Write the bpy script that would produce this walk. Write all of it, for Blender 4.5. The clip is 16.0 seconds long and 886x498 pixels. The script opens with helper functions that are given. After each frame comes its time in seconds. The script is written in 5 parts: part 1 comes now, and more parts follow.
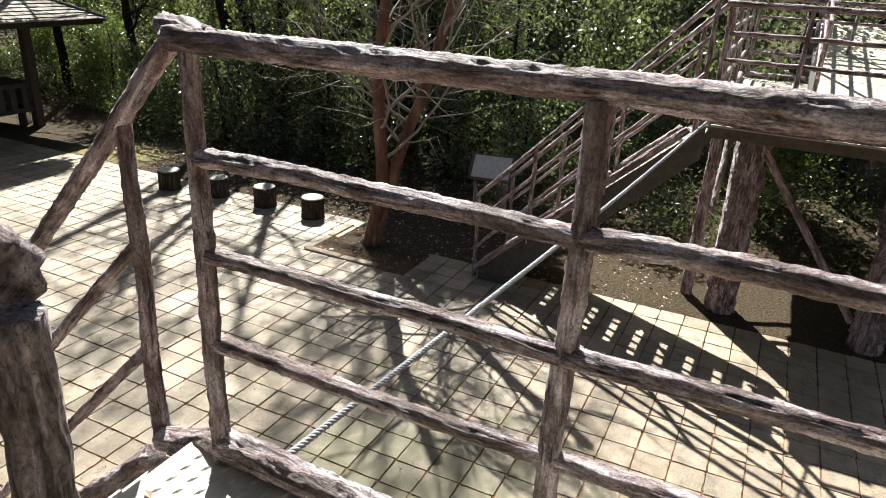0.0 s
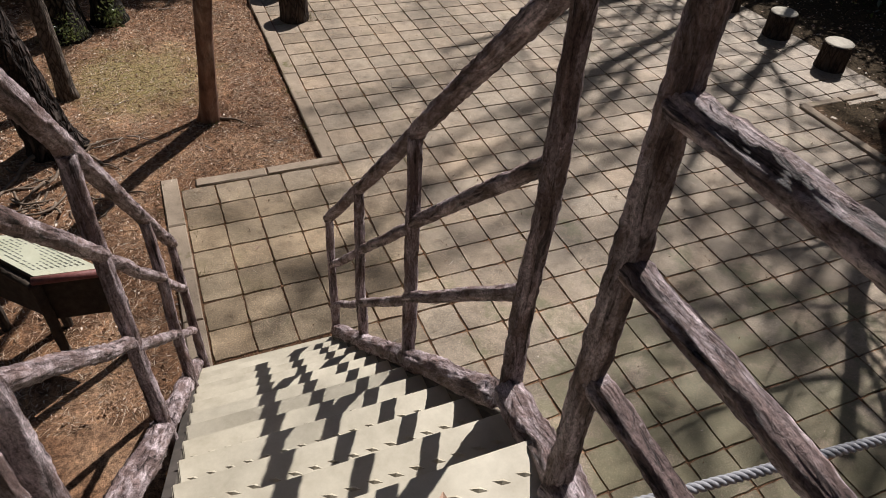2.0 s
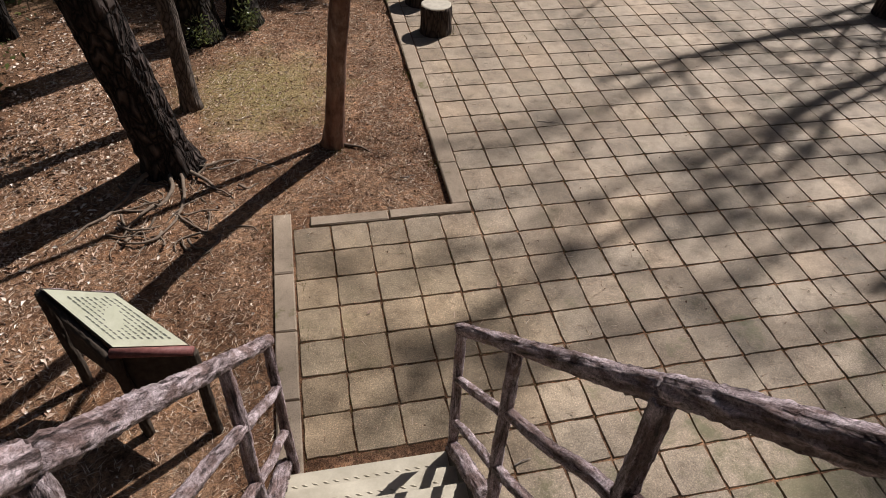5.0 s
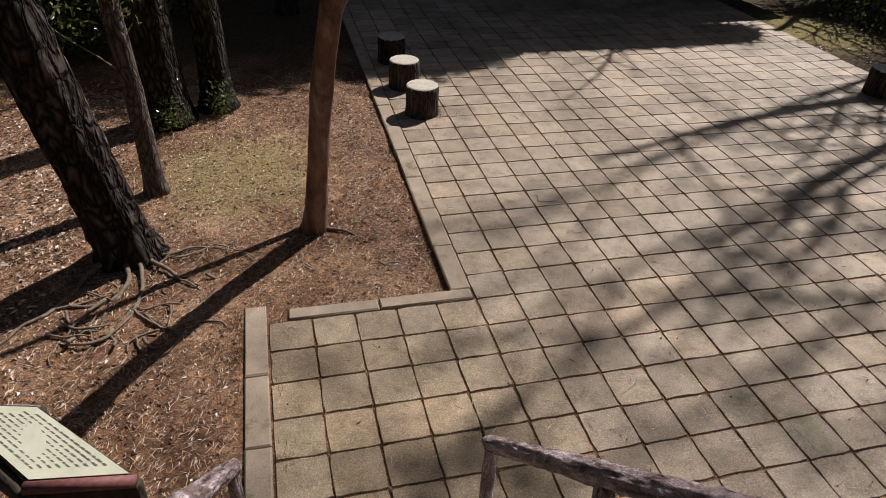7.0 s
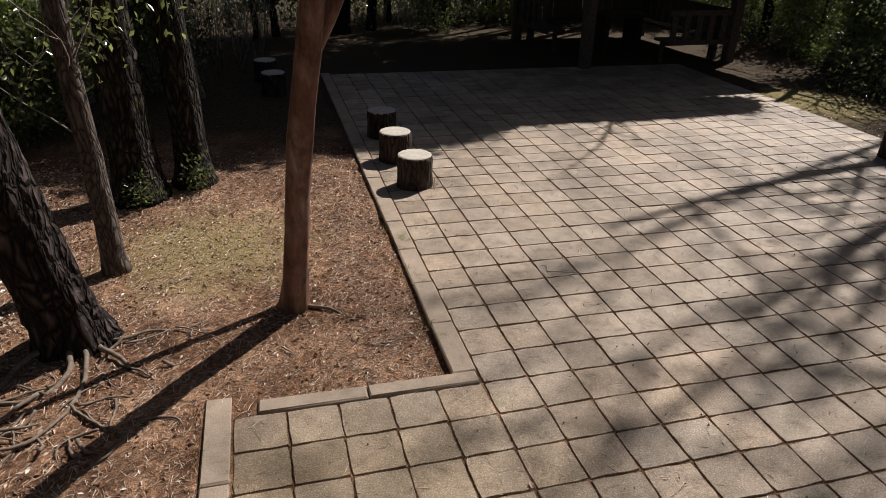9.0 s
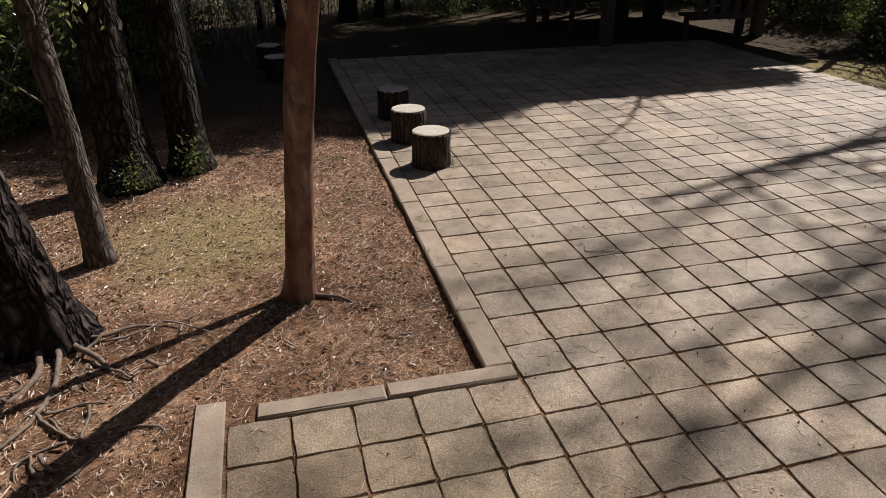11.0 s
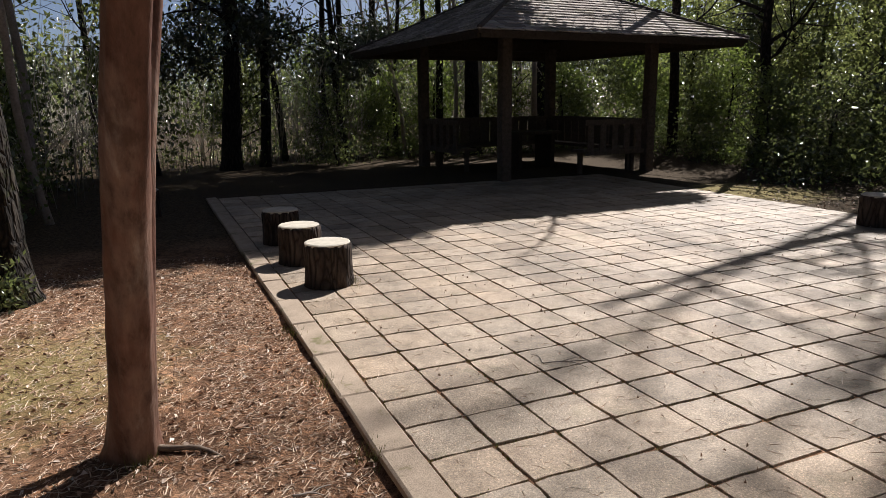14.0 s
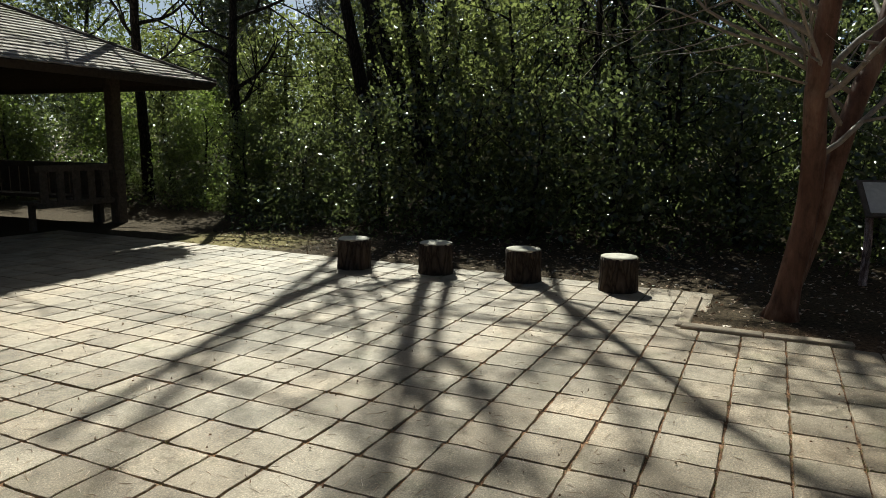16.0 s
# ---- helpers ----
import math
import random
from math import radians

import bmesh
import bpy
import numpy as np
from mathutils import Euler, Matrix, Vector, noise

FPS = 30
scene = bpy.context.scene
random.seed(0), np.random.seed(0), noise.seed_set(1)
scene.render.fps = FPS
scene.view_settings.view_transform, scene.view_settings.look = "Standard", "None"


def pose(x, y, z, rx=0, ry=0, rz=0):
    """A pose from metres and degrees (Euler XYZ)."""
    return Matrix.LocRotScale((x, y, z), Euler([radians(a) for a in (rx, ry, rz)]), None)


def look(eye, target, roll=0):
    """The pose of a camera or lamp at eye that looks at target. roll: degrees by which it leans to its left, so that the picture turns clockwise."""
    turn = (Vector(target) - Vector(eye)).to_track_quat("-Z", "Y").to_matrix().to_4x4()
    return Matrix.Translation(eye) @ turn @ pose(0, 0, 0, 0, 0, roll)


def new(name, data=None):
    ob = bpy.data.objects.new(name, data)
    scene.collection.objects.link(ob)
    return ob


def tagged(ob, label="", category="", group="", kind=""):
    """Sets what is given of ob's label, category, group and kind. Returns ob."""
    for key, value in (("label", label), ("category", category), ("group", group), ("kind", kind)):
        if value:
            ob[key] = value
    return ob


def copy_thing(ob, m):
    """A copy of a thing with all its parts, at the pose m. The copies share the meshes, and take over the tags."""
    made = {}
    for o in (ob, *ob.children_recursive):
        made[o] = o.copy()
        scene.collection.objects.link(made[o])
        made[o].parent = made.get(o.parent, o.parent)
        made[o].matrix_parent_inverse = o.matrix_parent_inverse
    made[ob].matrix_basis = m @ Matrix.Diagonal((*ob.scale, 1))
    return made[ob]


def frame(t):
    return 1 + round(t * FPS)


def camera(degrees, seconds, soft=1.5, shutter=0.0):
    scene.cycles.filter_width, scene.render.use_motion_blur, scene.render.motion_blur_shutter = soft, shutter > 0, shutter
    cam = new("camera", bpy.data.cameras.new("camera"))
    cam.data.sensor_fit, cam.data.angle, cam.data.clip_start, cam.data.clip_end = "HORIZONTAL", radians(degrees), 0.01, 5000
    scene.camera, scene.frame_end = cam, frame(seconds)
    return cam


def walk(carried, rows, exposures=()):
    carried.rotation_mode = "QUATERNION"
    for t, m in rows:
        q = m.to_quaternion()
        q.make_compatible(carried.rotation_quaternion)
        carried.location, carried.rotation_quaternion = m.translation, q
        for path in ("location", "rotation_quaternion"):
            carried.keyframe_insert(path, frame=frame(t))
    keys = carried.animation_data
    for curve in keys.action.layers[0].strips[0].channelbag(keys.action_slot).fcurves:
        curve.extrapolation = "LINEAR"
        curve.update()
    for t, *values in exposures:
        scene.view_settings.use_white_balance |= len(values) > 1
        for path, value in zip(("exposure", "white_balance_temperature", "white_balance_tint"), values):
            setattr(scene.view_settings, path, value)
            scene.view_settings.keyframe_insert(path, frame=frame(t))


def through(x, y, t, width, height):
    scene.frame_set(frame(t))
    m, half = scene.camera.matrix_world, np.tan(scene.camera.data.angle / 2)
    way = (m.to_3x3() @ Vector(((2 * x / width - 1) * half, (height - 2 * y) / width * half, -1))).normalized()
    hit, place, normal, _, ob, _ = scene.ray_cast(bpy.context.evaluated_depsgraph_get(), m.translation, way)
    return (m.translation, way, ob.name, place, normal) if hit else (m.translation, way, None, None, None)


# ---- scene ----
cam = camera(65.8, 16.0, 0.6)
PATH = [
    (0, (-2.053, -6.169, 3.915), (-0.378, -5.386, 3.153), 3.3),
    (0.5, (-1.845, -5.985, 3.915), (-0.366, -5.022, 2.968), 3.4),
    (1, (-1.563, -5.872, 3.857), (-0.38, -4.651, 2.804), 5.0),
    (1.5, (-1.5, -5.703, 3.836), (-0.595, -4.391, 2.627), 5.0),
    (2, (-1.359, -5.451, 3.836), (-0.73, -4.087, 2.515), 4.4),
    (2.5, (-1.282, -5.226, 3.768), (-0.812, -3.834, 2.413), 4.4),
    (3, (-1.264, -4.98, 3.757), (-0.899, -3.592, 2.363), 3.8),
    (3.5, (-1.283, -4.757, 3.774), (-0.992, -3.365, 2.368), 2.9),
    (4, (-1.242, -4.589, 3.787), (-0.945, -3.173, 2.406), 2.5),
    (6.3, (-1.236, -4.002, 3.269), (-0.868, -2.489, 2.013), 3.2),
    (6.5, (-1.236, -3.948, 3.216), (-0.863, -2.409, 1.994), 3.0),
    (7, (-1.279, -3.802, 3.148), (-0.855, -2.203, 2.025), 2.7),
    (7.5, (-1.191, -3.67, 3.009), (-0.762, -1.97, 2.047), 1.8),
    (8, (-1.188, -3.541, 2.892), (-0.695, -1.81, 2.02), 1.7),
    (8.5, (-1.206, -3.406, 2.81), (-0.716, -1.67, 1.945), 1.3),
    (9, (-1.164, -3.276, 2.638), (-0.698, -1.545, 1.751), 1.5),
    (9.2, (-1.138, -3.222, 2.603), (-0.663, -1.49, 1.722), 1.5),
    (11.3, (-1.101, -2.658, 2.134), (-0.673, -0.917, 1.248), -0.7),
    (11.5, (-1.115, -2.587, 2.078), (-0.668, -0.852, 1.19), -0.5),
    (12, (-1.085, -2.44, 1.888), (-0.62, -0.696, 1.027), -0.1),
    (12.5, (-1.064, -2.277, 1.73), (-0.628, -0.487, 0.952), -0.2),
    (13, (-1.073, -2.116, 1.665), (-0.581, -0.298, 0.991), -0.2),
    (13.5, (-1.011, -1.964, 1.557), (-0.478, -0.101, 1.063), -1.1),
    (14, (-0.92, -1.725, 1.412), (-0.151, 0.071, 0.985), -0.7),
    (14.5, (-0.797, -1.505, 1.378), (0.224, 0.173, 1.002), -0.3),
    (15, (-0.549, -1.339, 1.387), (0.744, 0.15, 1.051), -0.1),
    (15.5, (-0.335, -1.167, 1.386), (1.226, 0.042, 1.068), 0.5),
    (16, (-0.115, -1.026, 1.428), (1.667, -0.172, 1.119), 0.6),
]
EXPOSURES = [(0, 1.5, 6300, 2), (0.5, 1.0, 6300, 7), (1, 0.72, 6350, 8), (1.5, 0.46, 6400, 10), (2.5, 0.08, 6500, 12), (4, 0.13, 6500, 13), (6.5, 0.13, 6500, 13),
             (9, 0.23, 6500, 13), (12.5, 0.18, 6500, 13), (13.5, 0.47, 6450, 13), (14.5, 0.66, 6400, 9), (15.3, 0.63, 6350, 0), (16, 0.64, 6450, -5)]
walk(cam, [(t, look(eye, target, roll)) for t, eye, target, roll in PATH], EXPOSURES)

# ---- light ----
SUN_TO = Vector((0.813, 0.582, 0.0)).normalized()
SUN_EL = radians(45.5)
world = bpy.data.worlds.new("world")
scene.world = world
world.use_nodes = True
wn = world.node_tree
sky = wn.nodes.new("ShaderNodeTexSky")
sky.sky_type = "NISHITA"
sky.sun_disc = False
sky.air_density = 0.5
sky.dust_density = 1.2
sky.sun_elevation = SUN_EL
sky.sun_rotation = math.atan2(SUN_TO.x, SUN_TO.y)
wn.links.new(sky.outputs[0], wn.nodes["Background"].inputs[0])
wn.nodes["Background"].inputs[1].default_value = 0.05
sun_data = bpy.data.lights.new("sun", "SUN")
sun_data.energy = 5.0
sun_data.angle = radians(0.53)
sun_data.color = (1.0, 0.965, 0.925)
sun = new("sun", sun_data)
sun_way = Vector((SUN_TO.x * math.cos(SUN_EL), SUN_TO.y * math.cos(SUN_EL), math.sin(SUN_EL)))
sun.matrix_world = look(sun_way * 60, (0, 0, 0))

# ---- materials ----


def material(name, rough=0.8, spec=0.3):
    m = bpy.data.materials.new(name)
    m.use_nodes = True
    b = m.node_tree.nodes["Principled BSDF"]
    b.inputs["Roughness"].default_value = rough
    b.inputs["Specular IOR Level"].default_value = spec
    return m, m.node_tree, b


def node(tree, kind, **values):
    n = tree.nodes.new(kind)
    for key, value in values.items():
        n.inputs[key].default_value = value
    return n


def ramp(tree, fac, stops):
    r = tree.nodes.new("ShaderNodeValToRGB")
    e = r.color_ramp.elements
    while len(e) < len(stops):
        e.new(0.5)
    for el, (p, c) in zip(e, stops):
        el.position, el.color = p, (*c, 1)
    tree.links.new(fac, r.inputs[0])
    return r.outputs[0]


def grain(tree, scale, detail=5.0, rough=0.6, stretch=None, coord="Object", twist=0.0):
    tc = tree.nodes.new("ShaderNodeTexCoord")
    out = tc.outputs[coord]
    if stretch:
        mp = tree.nodes.new("ShaderNodeMapping")
        mp.inputs["Scale"].default_value = stretch
        tree.links.new(out, mp.inputs[0])
        out = mp.outputs[0]
    n = node(tree, "ShaderNodeTexNoise", Scale=scale, Detail=detail, Roughness=rough, Distortion=twist)
    tree.links.new(out, n.inputs["Vector"])
    return n.outputs[0]


def blend(tree, fac, a, b, how="MIX"):
    m = tree.nodes.new("ShaderNodeMix")
    m.data_type, m.blend_type = "RGBA", how
    for sock, v in ((m.inputs[0], fac), (m.inputs[6], a), (m.inputs[7], b)):
        if hasattr(v, "is_output"):
            tree.links.new(v, sock)
        elif isinstance(v, tuple):
            sock.default_value = (*v, 1)
        else:
            sock.default_value = v
    return m.outputs[2]


def relief(tree, b, height, strength=0.5, distance=0.01):
    bump = node(tree, "ShaderNodeBump", Strength=strength, Distance=distance)
    tree.links.new(height, bump.inputs["Height"])
    tree.links.new(bump.outputs[0], b.inputs["Normal"])


def rand(tree):
    return tree.nodes.new("ShaderNodeObjectInfo").outputs["Random"]


def island(tree):
    return tree.nodes.new("ShaderNodeNewGeometry").outputs["Random Per Island"]


def rail_material():
    m, t, b = material("weathered_log", 0.62, 0.5)
    at = t.nodes.new("ShaderNodeAttribute")
    at.attribute_name = "along"

    def ns(scale, stretch, detail, rough=0.7):
        mp = t.nodes.new("ShaderNodeMapping")
        mp.inputs["Scale"].default_value = stretch
        t.links.new(at.outputs["Vector"], mp.inputs[0])
        n = node(t, "ShaderNodeTexNoise", Scale=scale, Detail=detail, Roughness=rough, Distortion=0.6)
        t.links.new(mp.outputs[0], n.inputs["Vector"])
        return n.outputs[0]

    crack, skin, fleck = ns(46, (0.11, 1, 1), 8, 0.72), ns(14, (0.35, 1, 1), 8, 0.75), ns(150, (0.7, 1, 1), 5, 0.75)
    c = ramp(t, skin, [(0.3, (0.12, 0.072, 0.06)), (0.46, (0.26, 0.182, 0.167)), (0.6, (0.68, 0.585, 0.6))])
    split = ramp(t, crack, [(0.38, (0.08, 0.05, 0.045)), (0.43, (0.75, 0.68, 0.68)), (0.54, (1.15, 1.12, 1.14))])
    c = blend(t, 0.9, c, split, "MULTIPLY")
    c = blend(t, 0.85, c, ramp(t, fleck, [(0.36, (0.3, 0.26, 0.26)), (0.5, (0.95, 0.95, 0.95)), (0.64, (1.4, 1.4, 1.4))]), "MULTIPLY")
    t.links.new(c, b.inputs["Base Color"])
    relief(t, b, blend(t, 0.5, split, blend(t, 0.4, fleck, skin)), 1.0, 0.022)
    return m


def bark_material(name, dark, mid, light, scale=9.0, stretch=(1, 1, 0.25), depth=0.03, moss=False):
    m, t, b = material(name, 0.9, 0.2)
    v = node(t, "ShaderNodeTexVoronoi", Scale=scale)
    v.feature = "DISTANCE_TO_EDGE"
    tc = t.nodes.new("ShaderNodeTexCoord")
    mp = t.nodes.new("ShaderNodeMapping")
    mp.inputs["Scale"].default_value = stretch
    t.links.new(tc.outputs["Object"], mp.inputs[0])
    warp = node(t, "ShaderNodeTexNoise", Scale=5.0, Detail=4.0)
    t.links.new(mp.outputs[0], warp.inputs["Vector"])
    add = t.nodes.new("ShaderNodeMix")
    add.data_type, add.blend_type = "RGBA", "LINEAR_LIGHT"
    add.inputs[0].default_value = 0.12
    t.links.new(mp.outputs[0], add.inputs[6])
    t.links.new(warp.outputs["Color"], add.inputs[7])
    t.links.new(add.outputs[2], v.inputs["Vector"])
    n = grain(t, 22, 6, 0.7, (1, 1, 0.4))
    c = ramp(t, v.outputs["Distance"], [(0.0, dark), (0.12, mid), (0.5, light)])
    c = blend(t, 0.75, c, ramp(t, n, [(0.3, (0.35, 0.35, 0.35)), (0.7, (1, 1, 1))]), "MULTIPLY")
    if moss:
        c = blend(t, ramp(t, grain(t, 3, 5, 0.7), [(0.55, (0, 0, 0)), (0.7, (0.8, 0.8, 0.8))]), c, (0.06, 0.075, 0.018))
    t.links.new(c, b.inputs["Base Color"])
    relief(t, b, ramp(t, v.outputs["Distance"], [(0.0, (0, 0, 0)), (0.3, (1, 1, 1))]), 1.0, depth)
    return m


def smooth_bark_material():
    m, t, b = material("smooth_bark", 0.6, 0.3)
    n = grain(t, 4, 6, 0.65, (1, 1, 0.3))
    f = grain(t, 30, 4, 0.6, (1, 1, 0.15))
    c = ramp(t, n, [(0.3, (0.095, 0.042, 0.028)), (0.5, (0.18, 0.088, 0.06)), (0.63, (0.28, 0.175, 0.13)), (0.75, (0.48, 0.4, 0.34))])
    c = blend(t, 0.5, c, ramp(t, f, [(0.3, (0.5, 0.5, 0.5)), (0.7, (1, 1, 1))]), "MULTIPLY")
    t.links.new(c, b.inputs["Base Color"])
    knots = grain(t, 11, 5, 0.7, (1, 1, 0.5))
    c = blend(t, 0.7, c, ramp(t, knots, [(0.36, (0.4, 0.34, 0.32)), (0.48, (0.95, 0.95, 0.95)), (0.66, (1.35, 1.32, 1.3))]), "MULTIPLY")
    t.links.new(c, b.inputs["Base Color"])
    relief(t, b, blend(t, 0.5, f, knots), 0.8, 0.02)
    return m


def paver_material(name="paver", per_island=False):
    m, t, b = material(name, 0.6, 0.5)
    r = island(t) if per_island else rand(t)
    tint = ramp(t, r, [(0.0, (0.23, 0.176, 0.124)), (0.3, (0.305, 0.245, 0.184)), (0.6, (0.335, 0.276, 0.214)), (0.85, (0.355, 0.275, 0.2)), (1.0, (0.26, 0.214, 0.163))])
    geo = t.nodes.new("ShaderNodeNewGeometry")
    big = node(t, "ShaderNodeTexNoise", Scale=1.1, Detail=7.0, Roughness=0.65)
    t.links.new(geo.outputs["Position"], big.inputs["Vector"])
    fine = node(t, "ShaderNodeTexNoise", Scale=95.0, Detail=4.0, Roughness=0.85)
    t.links.new(geo.outputs["Position"], fine.inputs["Vector"])
    stain = ramp(t, big.outputs[0], [(0.32, (0.5, 0.47, 0.4)), (0.46, (0.92, 0.9, 0.86)), (0.6, (1.2, 1.16, 1.1)), (0.72, (1.35, 1.3, 1.2))])
    c = blend(t, 0.85, tint, stain, "MULTIPLY")
    mid = node(t, "ShaderNodeTexNoise", Scale=7.0, Detail=9.0, Roughness=0.75)
    t.links.new(geo.outputs["Position"], mid.inputs["Vector"])
    c = blend(t, 0.9, c, ramp(t, mid.outputs[0], [(0.34, (0.55, 0.5, 0.44)), (0.47, (0.95, 0.93, 0.9)), (0.6, (1.12, 1.1, 1.08))]), "MULTIPLY")
    sp = node(t, "ShaderNodeTexVoronoi", Scale=95.0)
    t.links.new(geo.outputs["Position"], sp.inputs["Vector"])
    chip = ramp(t, sp.outputs["Distance"], [(0.0, (1, 1, 1)), (0.25, (0.8, 0.8, 0.8)), (0.38, (0, 0, 0))])
    some = ramp(t, sp.outputs["Color"], [(0.5, (0, 0, 0)), (0.62, (1, 1, 1))])
    c = blend(t, blend(t, 1.0, chip, some, "MULTIPLY"), c, blend(t, 1.0, c, (1.55, 1.53, 1.45), "MULTIPLY"))
    c = blend(t, 0.52, c, ramp(t, fine.outputs[0], [(0.37, (0.2, 0.18, 0.16)), (0.46, (0.8, 0.79, 0.78)), (0.55, (1.15, 1.15, 1.15)), (0.64, (2.3, 2.25, 2.2))]), "MULTIPLY")
    mo = node(t, "ShaderNodeTexNoise", Scale=2.3, Detail=8.0, Roughness=0.75)
    t.links.new(geo.outputs["Position"], mo.inputs["Vector"])
    c = blend(t, ramp(t, mo.outputs[0], [(0.55, (0, 0, 0)), (0.72, (0.6, 0.6, 0.6))]), c, (0.135, 0.125, 0.05))
    # green grime on the damp paving by the tower
    d = t.nodes.new("ShaderNodeVectorMath")
    d.operation = "DISTANCE"
    d.inputs[1].default_value = (1.6, -4.0, 0)
    t.links.new(geo.outputs["Position"], d.inputs[0])
    w = t.nodes.new("ShaderNodeMath")
    w.operation = "MULTIPLY_ADD"
    t.links.new(mo.outputs[0], w.inputs[0])
    w.inputs[1].default_value = -9.0
    t.links.new(d.outputs["Value"], w.inputs[2])
    mr = t.nodes.new("ShaderNodeMapRange")
    mr.inputs["From Min"].default_value = -3.6
    mr.inputs["From Max"].default_value = -2.6
    mr.inputs["To Min"].default_value = 0.6
    mr.inputs["To Max"].default_value = 0.0
    t.links.new(w.outputs[0], mr.inputs[0])
    c = blend(t, mr.outputs[0], c, (0.13, 0.125, 0.05))
    # warmer, sandier pavers on the path that leads to the stair
    d2 = t.nodes.new("ShaderNodeVectorMath")
    d2.operation = "DISTANCE"
    d2.inputs[1].default_value = (-0.9, -1.3, 0)
    t.links.new(geo.outputs["Position"], d2.inputs[0])
    mr2 = t.nodes.new("ShaderNodeMapRange")
    mr2.inputs["From Min"].default_value = 0.8
    mr2.inputs["From Max"].default_value = 1.5
    mr2.inputs["To Min"].default_value = 0.9
    mr2.inputs["To Max"].default_value = 0.0
    t.links.new(d2.outputs["Value"], mr2.inputs[0])
    c = blend(t, mr2.outputs[0], c, blend(t, 1.0, c, (1.24, 1.2, 1.07), "MULTIPLY"))
    t.links.new(c, b.inputs["Base Color"])
    relief(t, b, fine.outputs[0], 0.8, 0.006)
    return m


def kerb_material():
    m, t, b = material("kerb_stone", 0.85, 0.3)
    geo = t.nodes.new("ShaderNodeNewGeometry")
    big = node(t, "ShaderNodeTexNoise", Scale=4.0, Detail=8.0, Roughness=0.7)
    t.links.new(geo.outputs["Position"], big.inputs["Vector"])
    fine = node(t, "ShaderNodeTexNoise", Scale=140.0, Detail=3.0, Roughness=0.7)
    t.links.new(geo.outputs["Position"], fine.inputs["Vector"])
    c = ramp(t, big.outputs[0], [(0.33, (0.16, 0.14, 0.065)), (0.41, (0.3, 0.235, 0.175)), (0.7, (0.42, 0.33, 0.25))])
    c = blend(t, 0.6, c, ramp(t, fine.outputs[0], [(0.35, (0.6, 0.6, 0.55)), (0.6, (1.2, 1.2, 1.2))]), "MULTIPLY")
    t.links.new(c, b.inputs["Base Color"])
    relief(t, b, fine.outputs[0], 0.4, 0.005)
    return m


